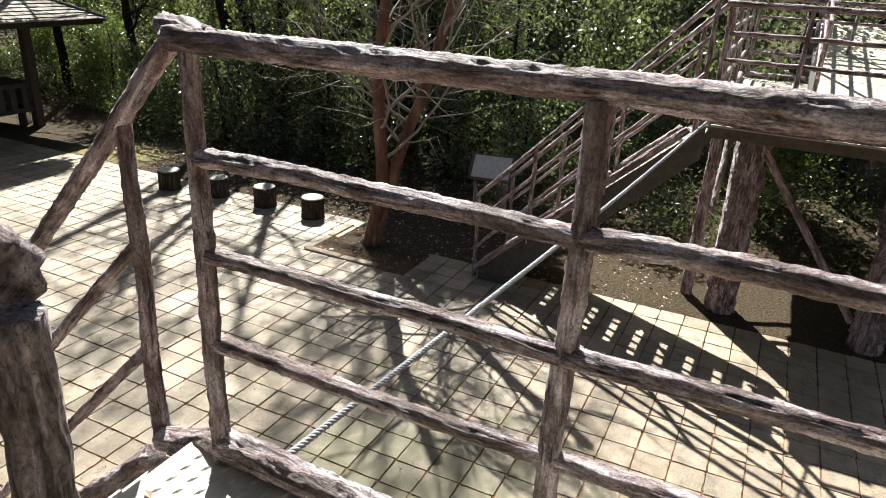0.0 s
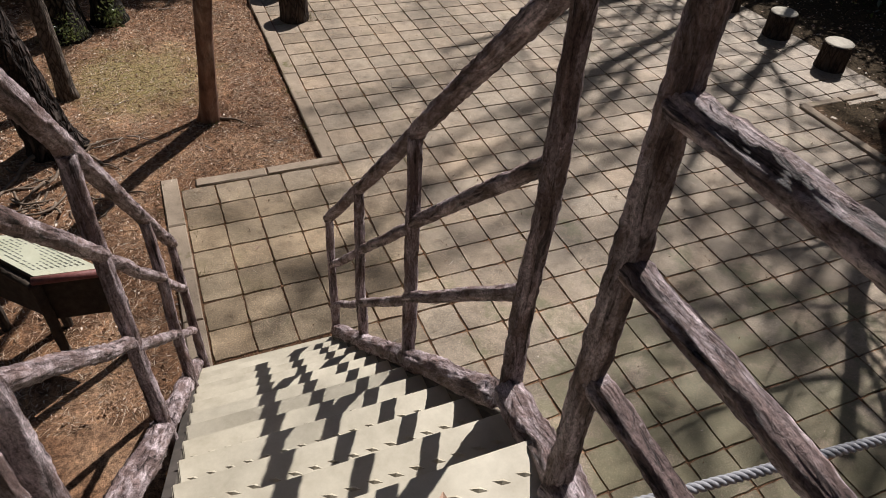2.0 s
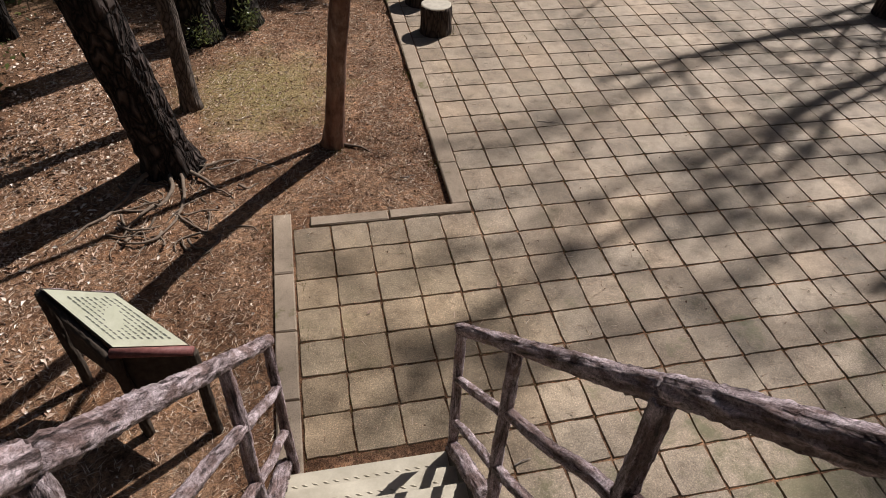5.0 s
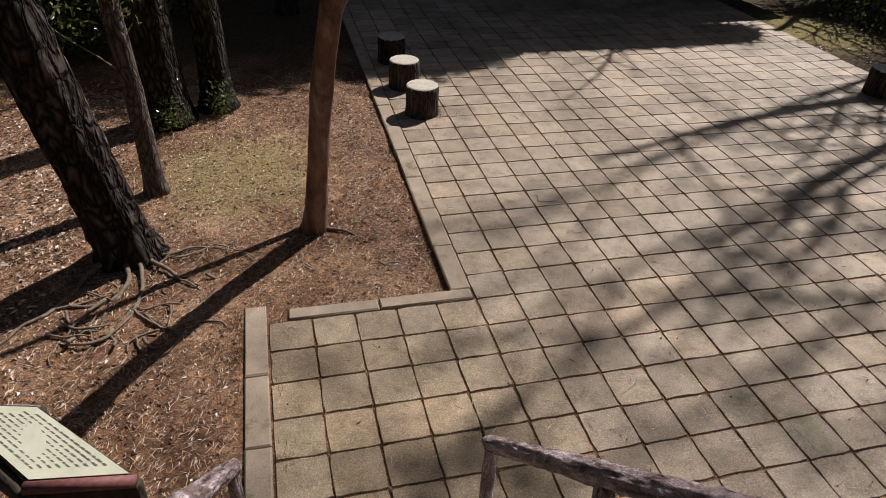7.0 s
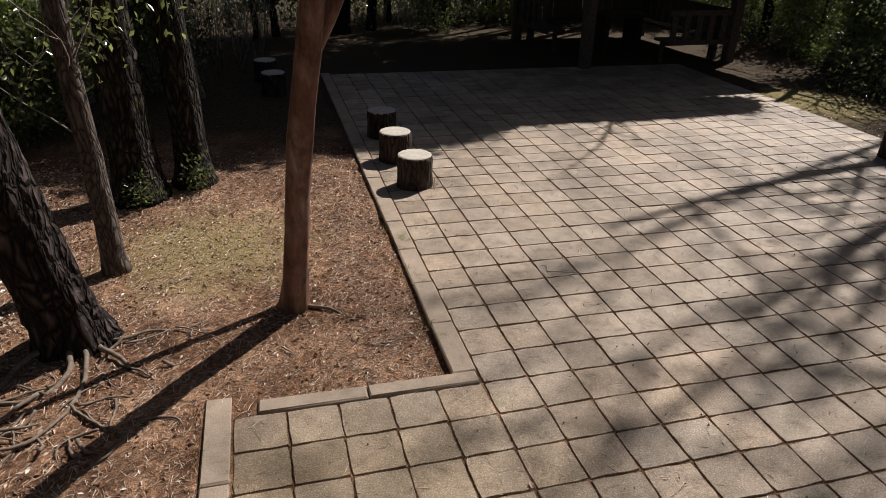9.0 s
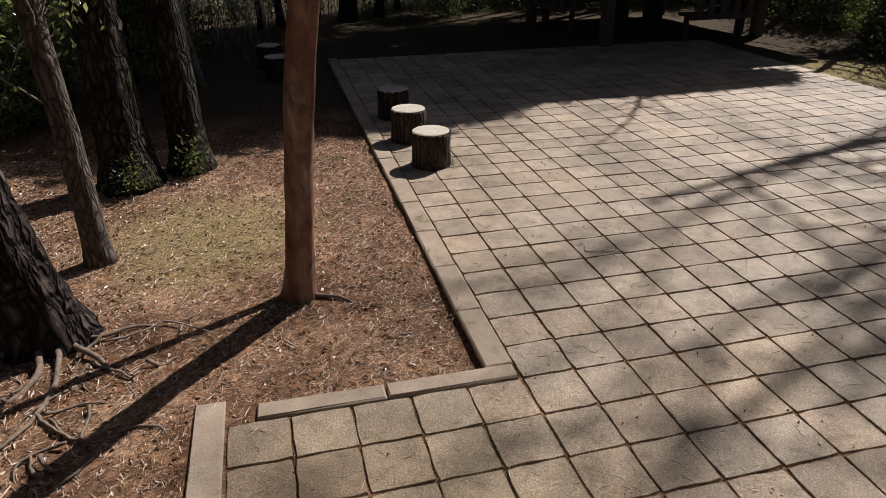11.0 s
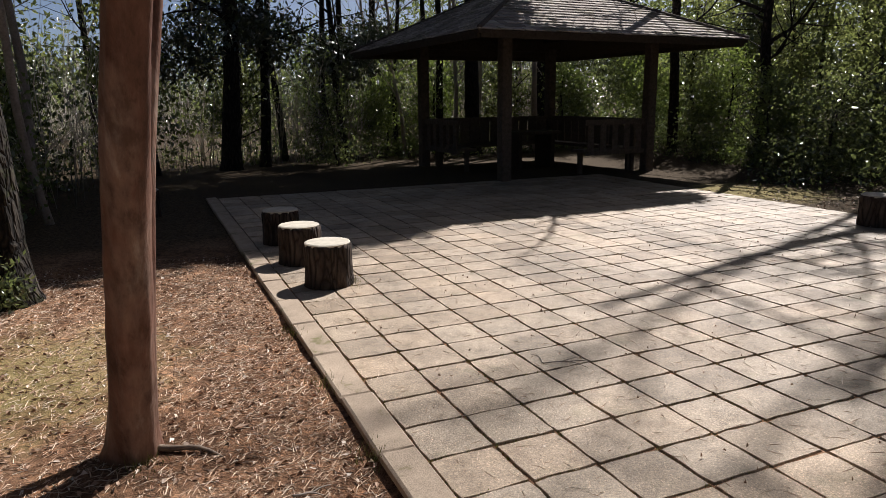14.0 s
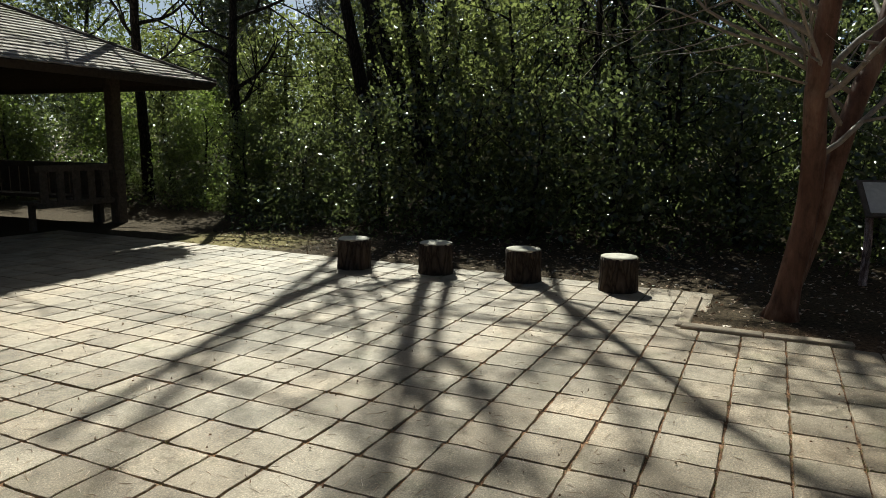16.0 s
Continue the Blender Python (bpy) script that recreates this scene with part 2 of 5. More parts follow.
def ground_material():
    m, t, b = material("forest_soil", 0.95, 0.1)
    geo = t.nodes.new("ShaderNodeNewGeometry")
    pos = geo.outputs["Position"]

    def ns(scale, detail=6.0, rough=0.65):
        n = node(t, "ShaderNodeTexNoise", Scale=scale, Detail=detail, Roughness=rough)
        t.links.new(pos, n.inputs["Vector"])
        return n.outputs[0]

    a, f, g, mid = ns(1.2), ns(28, 8, 0.75), ns(130, 4, 0.7), ns(6, 7, 0.7)
    c = ramp(t, a, [(0.34, (0.1, 0.055, 0.033)), (0.5, (0.21, 0.122, 0.076)), (0.66, (0.36, 0.235, 0.155))])
    c = blend(t, 0.8, c, ramp(t, f, [(0.36, (0.3, 0.27, 0.25)), (0.49, (0.9, 0.9, 0.9)), (0.63, (1.8, 1.72, 1.6))]), "MULTIPLY")
    c = blend(t, 0.85, c, ramp(t, g, [(0.35, (0.35, 0.32, 0.3)), (0.65, (1.6, 1.55, 1.5))]), "MULTIPLY")
    c = blend(t, 0.75, c, ramp(t, mid, [(0.36, (0.45, 0.42, 0.4)), (0.5, (1, 1, 1)), (0.64, (1.4, 1.35, 1.25))]), "MULTIPLY")
    # leaf mould and moss under the trees, outside the raked soil round the square; shade there is put into the dark
    # colour too
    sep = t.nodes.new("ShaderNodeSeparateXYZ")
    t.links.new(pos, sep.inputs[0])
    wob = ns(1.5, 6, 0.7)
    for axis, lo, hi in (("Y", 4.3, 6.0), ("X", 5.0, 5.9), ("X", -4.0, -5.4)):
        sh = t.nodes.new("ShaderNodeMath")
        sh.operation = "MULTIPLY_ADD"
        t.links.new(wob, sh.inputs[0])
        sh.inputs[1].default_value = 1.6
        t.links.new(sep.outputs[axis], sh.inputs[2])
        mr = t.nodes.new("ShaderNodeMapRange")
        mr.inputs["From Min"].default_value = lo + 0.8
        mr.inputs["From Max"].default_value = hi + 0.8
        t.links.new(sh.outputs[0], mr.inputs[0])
        shaded_mould = blend(t, ramp(t, f, [(0.4, (0, 0, 0)), (0.6, (1, 1, 1))]), (0.03, 0.021, 0.013), (0.105, 0.076, 0.046))
        c = blend(t, mr.outputs[0], c, shaded_mould)
    # mossy patch of its own shape on the open soil, another by the far edge of the paving
    for centre, radius in (((-1.75, 2.3, 0), 0.8), ((7.4, 5.8, 0), 1.0)):
        d = t.nodes.new("ShaderNodeVectorMath")
        d.operation = "DISTANCE"
        d.inputs[1].default_value = centre
        t.links.new(pos, d.inputs[0])
        w = t.nodes.new("ShaderNodeMath")
        w.operation = "MULTIPLY_ADD"
        t.links.new(ns(3.5, 7, 0.7), w.inputs[0])
        w.inputs[1].default_value = 1.9
        t.links.new(d.outputs["Value"], w.inputs[2])
        fac = ramp(t, w.outputs[0], [(0.0, (0.75, 0.75, 0.75)), (1.0, (0, 0, 0))])
        mr = t.nodes.new("ShaderNodeMapRange")
        mr.inputs["From Min"].default_value = radius + 0.55
        mr.inputs["From Max"].default_value = radius + 1.15
        mr.inputs["To Min"].default_value = 0.68
        mr.inputs["To Max"].default_value = 0.0
        t.links.new(w.outputs[0], mr.inputs[0])
        c = blend(t, mr.outputs[0], c, blend(t, f, (0.15, 0.125, 0.045), (0.46, 0.38, 0.17)))
    t.links.new(c, b.inputs["Base Color"])
    relief(t, b, blend(t, 0.6, f, g), 1.0, 0.018)
    return m


def plain_material(name, a, c, scale, rough=0.7, spec=0.3, bump=0.2, metal=0.0):
    m, t, b = material(name, rough, spec)
    n = grain(t, scale, 7, 0.7)
    t.links.new(ramp(t, n, [(0.3, a), (0.7, c)]), b.inputs["Base Color"])
    b.inputs["Metallic"].default_value = metal
    relief(t, b, n, bump, 0.004)
    return m


def leaf_material(name, dark, light, rough=0.35, spec=0.5, through=0.25):
    m, t, b = material(name, rough, spec)
    c = ramp(t, island(t), [(0.0, dark), (0.7, tuple((x + y) / 2 for x, y in zip(dark, light))), (1.0, light)])
    t.links.new(c, b.inputs["Base Color"])
    b.inputs["Coat Weight"].default_value = 1.0
    b.inputs["Coat Roughness"].default_value = 0.13
    tr = t.nodes.new("ShaderNodeBsdfTranslucent")
    t.links.new(blend(t, 1.0, c, (1.75, 1.8, 1.05), "MULTIPLY"), tr.inputs[0])
    mix = t.nodes.new("ShaderNodeMixShader")
    mix.inputs[0].default_value = through
    t.links.new(b.outputs[0], mix.inputs[1])
    t.links.new(tr.outputs[0], mix.inputs[2])
    t.links.new(mix.outputs[0], t.nodes["Material Output"].inputs[0])
    return m


LOG = rail_material()
PINE = bark_material("pine_bark", (0.01, 0.008, 0.007), (0.045, 0.032, 0.027), (0.17, 0.135, 0.12), 16.0, (1, 1, 0.35), 0.035)
BARK = bark_material("dark_bark", (0.009, 0.007, 0.006), (0.026, 0.021, 0.018), (0.065, 0.053, 0.045), 20.0, (1, 1, 0.3), 0.02)
MOSSY = bark_material("mossy_bark", (0.008, 0.006, 0.005), (0.026, 0.021, 0.016), (0.12, 0.1, 0.08), 20.0, (1, 1, 0.3), 0.02, True)
PINK = smooth_bark_material()
TWIG = plain_material("pale_twig", (0.2, 0.16, 0.13), (0.38, 0.33, 0.29), 30)
BRUSH = plain_material("dry_brush", (0.26, 0.22, 0.18), (0.55, 0.5, 0.43), 6)
YOUNG = bark_material("young_bark", (0.05, 0.04, 0.033), (0.14, 0.11, 0.09), (0.24, 0.2, 0.17), 26.0, (1, 1, 0.3), 0.008)
ROOT = plain_material("pale_root", (0.09, 0.066, 0.05), (0.29, 0.225, 0.17), 25, 0.85, 0.2, 0.6)
STOOL = bark_material("stool_side", (0.03, 0.022, 0.018), (0.075, 0.055, 0.045), (0.13, 0.1, 0.085), 18.0, (1, 1, 0.2), 0.02)
STOOL_TOP = plain_material("stool_top", (0.4, 0.36, 0.29), (0.58, 0.53, 0.44), 14, 0.8, 0.3, 0.3)
PAVER = paver_material()
PAVERS = paver_material("paver_field", True)
KERB = kerb_material()
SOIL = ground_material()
PLATE = plain_material("cream_checker_plate", (0.38, 0.335, 0.25), (0.6, 0.545, 0.43), 5, 0.55, 0.4, 0.15)
STEEL = plain_material("dark_steel", (0.04, 0.035, 0.03), (0.1, 0.085, 0.075), 12, 0.6, 0.4)
ROPE = plain_material("grey_rope", (0.2, 0.2, 0.22), (0.46, 0.46, 0.48), 40, 0.7, 0.3)
CREAM = plain_material("cream_board", (0.66, 0.66, 0.48), (0.8, 0.8, 0.62), 9, 0.5, 0.4, 0.05)
INK = plain_material("grey_ink", (0.16, 0.16, 0.13), (0.24, 0.24, 0.2), 30, 0.6, 0.3)
RED = plain_material("rusty_red_paint", (0.14, 0.045, 0.04), (0.26, 0.1, 0.09), 40, 0.6, 0.4, 0.5)
TIMBER = plain_material("grey_timber", (0.06, 0.047, 0.038), (0.14, 0.115, 0.095), 18, 0.85, 0.2, 0.4)
DARKWOOD = plain_material("dark_timber", (0.035, 0.026, 0.02), (0.075, 0.058, 0.045), 18, 0.85, 0.2, 0.4)
SHINGLE, _t, _b = material("roof_shingle", 0.9, 0.2)
_c = ramp(_t, island(_t), [(0.0, (0.22, 0.185, 0.165)), (0.5, (0.36, 0.31, 0.28)), (1.0, (0.5, 0.44, 0.39))])
_c = blend(_t, ramp(_t, grain(_t, 1.6, 6, 0.7), [(0.5, (0, 0, 0)), (0.68, (0.8, 0.8, 0.8))]), _c, (0.14, 0.13, 0.06))
_t.links.new(_c, _b.inputs["Base Color"])
relief(_t, _b, grain(_t, 50, 4, 0.7), 0.5, 0.005)
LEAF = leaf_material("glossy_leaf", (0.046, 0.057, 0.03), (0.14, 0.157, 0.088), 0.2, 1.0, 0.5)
# The next three repeat glossy_leaf with sunlight or shade put into the colour.
LEAF_SUN = leaf_material("sun_tinted_leaf", (0.058, 0.068, 0.033), (0.165, 0.178, 0.095), 0.2, 1.0, 0.58)
LEAF_BRIGHT = leaf_material("sun_tinted_bright_leaf", (0.06, 0.082, 0.026), (0.16, 0.195, 0.07), 0.35, 0.6, 0.45)
LEAF_DARK = leaf_material("shade_tinted_leaf", (0.02, 0.03, 0.013), (0.055, 0.07, 0.03), 0.28, 0.7, 0.06)
NOTICE = plain_material("faded_notice", (0.4, 0.38, 0.34), (0.6, 0.57, 0.52), 12, 0.7, 0.3, 0.1)
DRYLEAF, _t, _b = material("fallen_leaf", 0.7, 0.3)
_t.links.new(ramp(_t, island(_t), [(0.0, (0.18, 0.1, 0.06)), (0.5, (0.4, 0.26, 0.18)), (0.8, (0.58, 0.44, 0.34)), (1.0, (0.82, 0.75, 0.66))]), _b.inputs["Base Color"])
NEEDLE, _t, _b = material("fallen_needle", 0.7, 0.3)
_t.links.new(ramp(_t, island(_t), [(0.0, (0.24, 0.14, 0.085)), (0.35, (0.48, 0.32, 0.21)), (0.8, (0.7, 0.54, 0.4)), (1.0, (0.85, 0.75, 0.62))]), _b.inputs["Base Color"])
GRASS, _t, _b = material("moss_tuft", 0.8, 0.2)
_t.links.new(ramp(_t, island(_t), [(0.0, (0.08, 0.09, 0.025)), (0.7, (0.2, 0.19, 0.06)), (1.0, (0.42, 0.36, 0.16))]), _b.inputs["Base Color"])

# ---- mesh helpers ----


def mesh_of(name, verts, faces, mat, smooth=False):
    me = bpy.data.meshes.new(name)
    me.from_pydata(verts, [], faces)
    if mat:
        me.materials.append(mat)
    if smooth:
        me.polygons.foreach_set("use_smooth", [True] * len(me.polygons))
    me.update()
    return me


def thing(name, label="", category="", group="", at=(0, 0, 0), kind=""):
    ob = new(name)
    ob.location = at
    ob.empty_display_size = 0.1
    return tagged(ob, label, category, group, kind)


def put(name, me, parent=None, label=""):
    ob = new(name, me)
    if parent is not None:
        ob.parent = parent
    return tagged(ob, label)


def part(name, bm, mat, parent=None, label="", smooth=False):
    me = bpy.data.meshes.new(name)
    bm.to_mesh(me)
    bm.free()
    me.materials.append(mat)
    if smooth:
        me.polygons.foreach_set("use_smooth", [True] * len(me.polygons))
    return put(name, me, parent, label)


def box_bm(size, centre=(0, 0, 0), bevel=0.0, bm=None):
    bm = bm or bmesh.new()
    got = bmesh.ops.create_cube(bm, size=1.0)
    bmesh.ops.scale(bm, vec=size, verts=got["verts"])
    bmesh.ops.translate(bm, vec=centre, verts=got["verts"])
    if bevel:
        edges = list({e for v in got["verts"] for e in v.link_edges})
        bmesh.ops.bevel(bm, geom=edges, offset=bevel, segments=2, affect="EDGES")
    return bm


def tube(path, radii, sides=8, rough=0.0, freq=6.0, ridge=0.0, seed=0.0, cap=True, verts=None, faces=None, along=None, groove=0.0):
    """Rings along a path; rough and ridge shape the skin. Returns verts and faces."""
    verts = [] if verts is None else verts
    faces = [] if faces is None else faces
    far = 0.0
    pts = [Vector(p) for p in path]
    first = len(verts)
    side = None
    for i, p in enumerate(pts):
        far += (p - pts[i - 1]).length if i else 0.0
        way = (pts[min(i + 1, len(pts) - 1)] - pts[max(i - 1, 0)]).normalized()
        if side is None:
            side = way.orthogonal().normalized()
        side = (side - way * side.dot(way)).normalized()
        up = way.cross(side)
        for k in range(sides):
            a = 2 * math.pi * k / sides
            d = math.cos(a) * side + math.sin(a) * up
            r = radii[i]
            if rough or ridge:
                q = p + d * r
                if groove:
                    g = abs(noise.noise(Vector((math.cos(a) * 3.2, math.sin(a) * 3.2, far * 3.5 + seed * 3.7))))
                    g2 = abs(noise.noise(Vector((math.cos(a) * 5.0, math.sin(a) * 5.0, far * 6.0 + seed * 1.3))))
                    r *= 1 - groove * max(0.0, 1 - g / 0.16) - groove * 0.5 * max(0.0, 1 - g2 / 0.2) + 0.13 * noise.noise(q * 110)
                r *= 1 + rough * noise.noise(q * freq + Vector((seed, 0, 0))) + ridge * (noise.noise(Vector((d.x * 5 + seed, d.y * 5, d.z * 5)) + way * way.dot(p) * 1.2) + 0.5 * noise.noise(Vector((d.x * 11 + seed, d.y * 11, d.z * 11)) + way * way.dot(p) * 3))
            verts.append(tuple(p + d * r))
            if along is not None:
                along.extend((far + seed, math.cos(a) * radii[i], math.sin(a) * radii[i]))
    for i in range(len(pts) - 1):
        for k in range(sides):
            a, b = first + i * sides + k, first + i * sides + (k + 1) % sides
            faces.append((a, b, b + sides, a + sides))
    if cap:
        faces.append(tuple(first + k for k in reversed(range(sides))))
        faces.append(tuple(first + (len(pts) - 1) * sides + k for k in range(sides)))
    return verts, faces


def log_mesh(name, a, b, r0, r1=None, seed=0.0, sides=32, wob=0.005, mat=None):
    """A weathered log with split, ridged skin and rounded ends."""
    a, b = Vector(a), Vector(b)
    r1 = r1 or r0
    n = max(6, int((b - a).length / 0.016))
    path, radii = [], []
    for i in range(n + 1):
        u = i / n
        p = a.lerp(b, u)
        w = Vector((noise.noise(Vector((u * 3 + seed, 1.7, seed))), noise.noise(Vector((u * 3, seed, 5.1))), noise.noise(Vector((seed, u * 3, 9.3)))))
        path.append(p + w * wob * 2)
        radii.append((r0 + (r1 - r0) * u) * (1 + 0.08 * noise.noise(Vector((u * 7 + seed, 3.3, 0)))))
    way = (b - a).normalized()
    path = [path[0] - way * r0 * 0.12] + path + [path[-1] + way * r1 * 0.12]
    radii = [radii[0] * 0.72] + radii + [radii[-1] * 0.72]
    run = []
    v, f = tube(path, radii, sides, 0.12, 55.0, 0.06, seed, along=run, groove=0.17)
    me = mesh_of(name, v, f, mat or LOG, True)
    me.attributes.new("along", "FLOAT_VECTOR", "POINT").data.foreach_set("vector", run)
    return me


def leaf_mesh(name, centres, size, mat, rng, droop=0.3, narrow=0.42):
    """Many small folded leaves in one mesh, one island each."""
    c = np.asarray(centres, float)
    n = len(c)
    d = rng.normal(size=(n, 3))
    d[:, 2] -= droop
    d /= np.linalg.norm(d, axis=1, keepdims=True)
    s = np.cross(d, rng.normal(size=(n, 3)))
    s /= np.linalg.norm(s, axis=1, keepdims=True)
    u = np.cross(d, s)
    ln = (size * rng.uniform(0.65, 1.3, n))[:, None]
    tip, mid = d * ln, d * ln * 0.45
    w = s * ln * narrow * 0.5
    lift = u * ln * 0.09
    v = np.stack([c, c + mid + w + lift, c + tip, c + mid - w + lift], 1).reshape(-1, 3)
    me = bpy.data.meshes.new(name)
    me.vertices.add(4 * n)
    me.vertices.foreach_set("co", v.ravel())
    idx = np.arange(n)[:, None] * 4 + np.array([[0, 1, 2, 0, 2, 3]])
    me.loops.add(6 * n)
    me.loops.foreach_set("vertex_index", idx.ravel())
    me.polygons.add(2 * n)
    me.polygons.foreach_set("loop_start", np.arange(2 * n) * 3)
    me.update(calc_edges=True)
    me.materials.append(mat)
    return me


def clumps(rng, blobs, per, spread=0.5):
    """Leaf places gathered in small sprays inside a set of ellipsoids (x, y, z, rx, ry, rz)."""
    out = []
    for x, y, z, rx, ry, rz in blobs:
        m = max(6, per // 18)
        d = rng.normal(size=(m, 3))
        d /= np.linalg.norm(d, axis=1, keepdims=True)
        core = d * (rng.uniform(0.25, 1.0, (m, 1)) ** 0.5) * (rx, ry, rz) + (x, y, z)
        k = rng.integers(0, m, per)
        out.append(core[k] + rng.normal(size=(per, 3)) * spread * 0.36)
    return np.concatenate(out)

# ---- ground ----
TILE = 0.30


def paved(x, y):
    if y >= -2.25 and y <= 9.0 and 0 <= x <= 6.9 and not (x > 5.4 and y < -0.45):
        return True
    if -1.5 <= x <= 0 and -2.25 <= y <= 0:
        return True
    return -0.6 <= x <= 6.3 and -8.1 <= y <= -2.1


def ground_height(x, y):
    if paved(x, y) or (-1.66 < x < -1.48 and -2.3 < y < 0.2) or (-0.15 < x < 0.02 and 0 < y < 9.0):
        return -0.011
    z = 0.02 * noise.noise(Vector((x * 0.9, y * 0.9, 0))) + 0.012 * noise.noise(Vector((x * 5, y * 5, 3)))
    if x < -0.15 and y > -2.2:
        z -= 0.01 + 0.045 * max(0.0, 1 - (-0.15 - x) / 0.35)
    far = max(0.0, x - 8.5)
    z += 0.1 * min(far, 6) - 0.02 * max(0.0, -x - 5)
    z += 0.5 * noise.noise(Vector((x * 0.07, y * 0.07, 9))) * min(1.0, max(0.0, math.hypot(x - 2, y - 2) - 14) / 10)
    return z


def ground():
    def axis(lo, hi, a, b, step):
        near = [a + step * i for i in range(int((b - a) / step) + 1)]
        outer = [0.4, 1, 2, 3.5, 6, 10, 16, 26, 45, 90, 200, 500, 1200]
        return [a - d for d in reversed(outer) if a - d > lo] + near + [b + d for d in outer if b + d < hi]

    xs = axis(-1500, 1500, -5.5, 10.0, 0.11)
    ys = axis(-1500, 1500, -8.4, 10.0, 0.11)
    verts = [(x, y, ground_height(x, y)) for y in ys for x in xs]
    w = len(xs)
    faces = [(j * w + i, j * w + i + 1, (j + 1) * w + i + 1, (j + 1) * w + i) for j in range(len(ys) - 1) for i in range(w - 1)]
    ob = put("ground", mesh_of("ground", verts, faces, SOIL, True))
    return tagged(ob, "brown soil strewn with pine needles and mossy patches", "ground", kind="structure")


ground()

# ---- play tower: deck, stair and rails ----
RISE, RUN, STEPS = 0.19, 0.2025, 13
NOSE_Y = -2.29
DECK_Z = RISE * STEPS


def stud_plate(name, x0, x1, y0, y1, z, thick, parent, label, pitch=0.056):
    """A chequer plate with small slanting studs on top."""
    bm = box_bm((x1 - x0, y1 - y0, thick), ((x0 + x1) / 2, (y0 + y1) / 2, z - thick / 2), 0.004)
    me = bpy.data.meshes.new(name)
    bm.to_mesh(me)
    bm.free()
    v = [tuple(q.co) for q in me.vertices]
    f = [tuple(q.vertices) for q in me.polygons]
    nx, ny = int((x1 - x0 - 0.04) / pitch), int((y1 - y0 - 0.03) / pitch)
    for i in range(nx):
        for j in range(ny):
            cx = x0 + 0.04 + i * pitch + (0.5 * pitch if j % 2 else 0)
            cy = y0 + 0.03 + j * pitch
            dx, dy = 0.02, -0.009
            n = len(v)
            v += [(cx - dx, cy - dy, z), (cx - dy * 0.6, cy + dx * 0.35, z), (cx + dx, cy + dy, z), (cx + dy * 0.5, cy - dx * 0.3, z), (cx, cy, z + 0.007)]
            f += [(n, n + 4, n + 1), (n + 1, n + 4, n + 2), (n + 2, n + 4, n + 3), (n + 3, n + 4, n)]
    return put(name, mesh_of(name, v, f, PLATE), parent, label)


def build_stair():
    st = thing("steel_stair", "steep open stair of cream painted chequer plate treads between log kerbs", "stair", "stairs of the play towers", (-1.15, NOSE_Y, 0))
    x0, x1 = -1.59, -0.70
    for i in range(STEPS - 1):
        y = NOSE_Y - RUN * i
        t = stud_plate("tread", x0 + 1.15, x1 + 1.15, y - RUN - 0.02 - NOSE_Y, y - NOSE_Y, RISE * (i + 1), 0.012, st, "")
    for x in (x0 - 0.02, x1 + 0.02):
        v = []
        for dx in (-0.015, 0.015):
            v += [(x + 1.15 + dx, 0.03, 0.0), (x + 1.15 + dx, -0.34, 0.0), (x + 1.15 + dx, -RUN * 12.3, DECK_Z - 0.38), (x + 1.15 + dx, -RUN * 12.3, DECK_Z), (x + 1.15 + dx, 0.03, 0.16)]
        f = [(4, 3, 2, 1, 0), (5, 6, 7, 8, 9)] + [(k, (k + 1) % 5, 5 + (k + 1) % 5, 5 + k) for k in range(5)]
        put("stringer", mesh_of("stringer", v, f, STEEL), st, "dark steel stringer")
    # log kerbs along both sides, broken at the posts
    for x, xt, cuts in ((-1.60, -1.69, (-2.20, -2.89, -3.78, -4.66)), (-0.665, -0.69, (-2.32, -2.98, -3.70, -4.48))):
        for k in range(3):
            a, b = cuts[k], cuts[k + 1]

            def at(y):
                u = (y - cuts[0]) / (cuts[3] - cuts[0])
                return Vector((x + (xt - x) * u + 1.15, y - NOSE_Y, (NOSE_Y - y) / RUN * RISE + RISE + 0.045))
            put("kerb_log", log_mesh("kerb_log", at(a - 0.0), at(b + 0.05), 0.045, seed=x * 7 + k), st, "grey weathered log kerb")
    return st


def build_rail(name, label, posts, top, rails, origin, top_r=0.03, rail_r=0.023, bend=None, group="", post_r=0.028):
    """posts: (x, y, base, head); top: list of points of the handrail; rails: pairs of points."""
    o = Vector(origin)
    r = thing(name, label, "railing", group, origin)
    for k, (x, y, lo, hi) in enumerate(posts):
        put("post", log_mesh("post", Vector((x, y, lo)) - o, Vector((x, y, hi)) - o, post_r * 1.05, post_r * 0.9, seed=x * 13 + y * 7), r, "dark weathered log post")
    for k in range(len(top) - 1):
        put("handrail", log_mesh("handrail", Vector(top[k]) - o, Vector(top[k + 1]) - o, top_r, seed=k * 3.1 + top[k][1]), r, "grey split log handrail")
    for k, (a, b) in enumerate(rails):
        put("rail", log_mesh("rail", Vector(a) - o, Vector(b) - o, rail_r * 1.05, rail_r * 0.95, seed=k * 5.7 + a[2]), r, "grey split log rail")
    return r


STAIR = build_stair()


def slope_rail(name, label, feet, x_of, top_of, drops, origin, group):
    posts = [(x_of(y), y, lo, top_of(y) - 0.02) for y, lo in feet]
    ys = [y for y, _ in feet]
    top = [(x_of(y), y, top_of(y)) for y in (ys[0] + 0.03, ys[len(ys) // 2], min(ys[-1] - 0.05, -4.72))]
    rails = []
    for d in drops:
        for a, b in zip(ys, ys[1:]):
            rails.append(((x_of(a), a + 0.02, top_of(a) - d), (x_of(b), b + 0.0, top_of(b) - d)))
    return build_rail(name, label, posts, top, rails, origin, group=group)


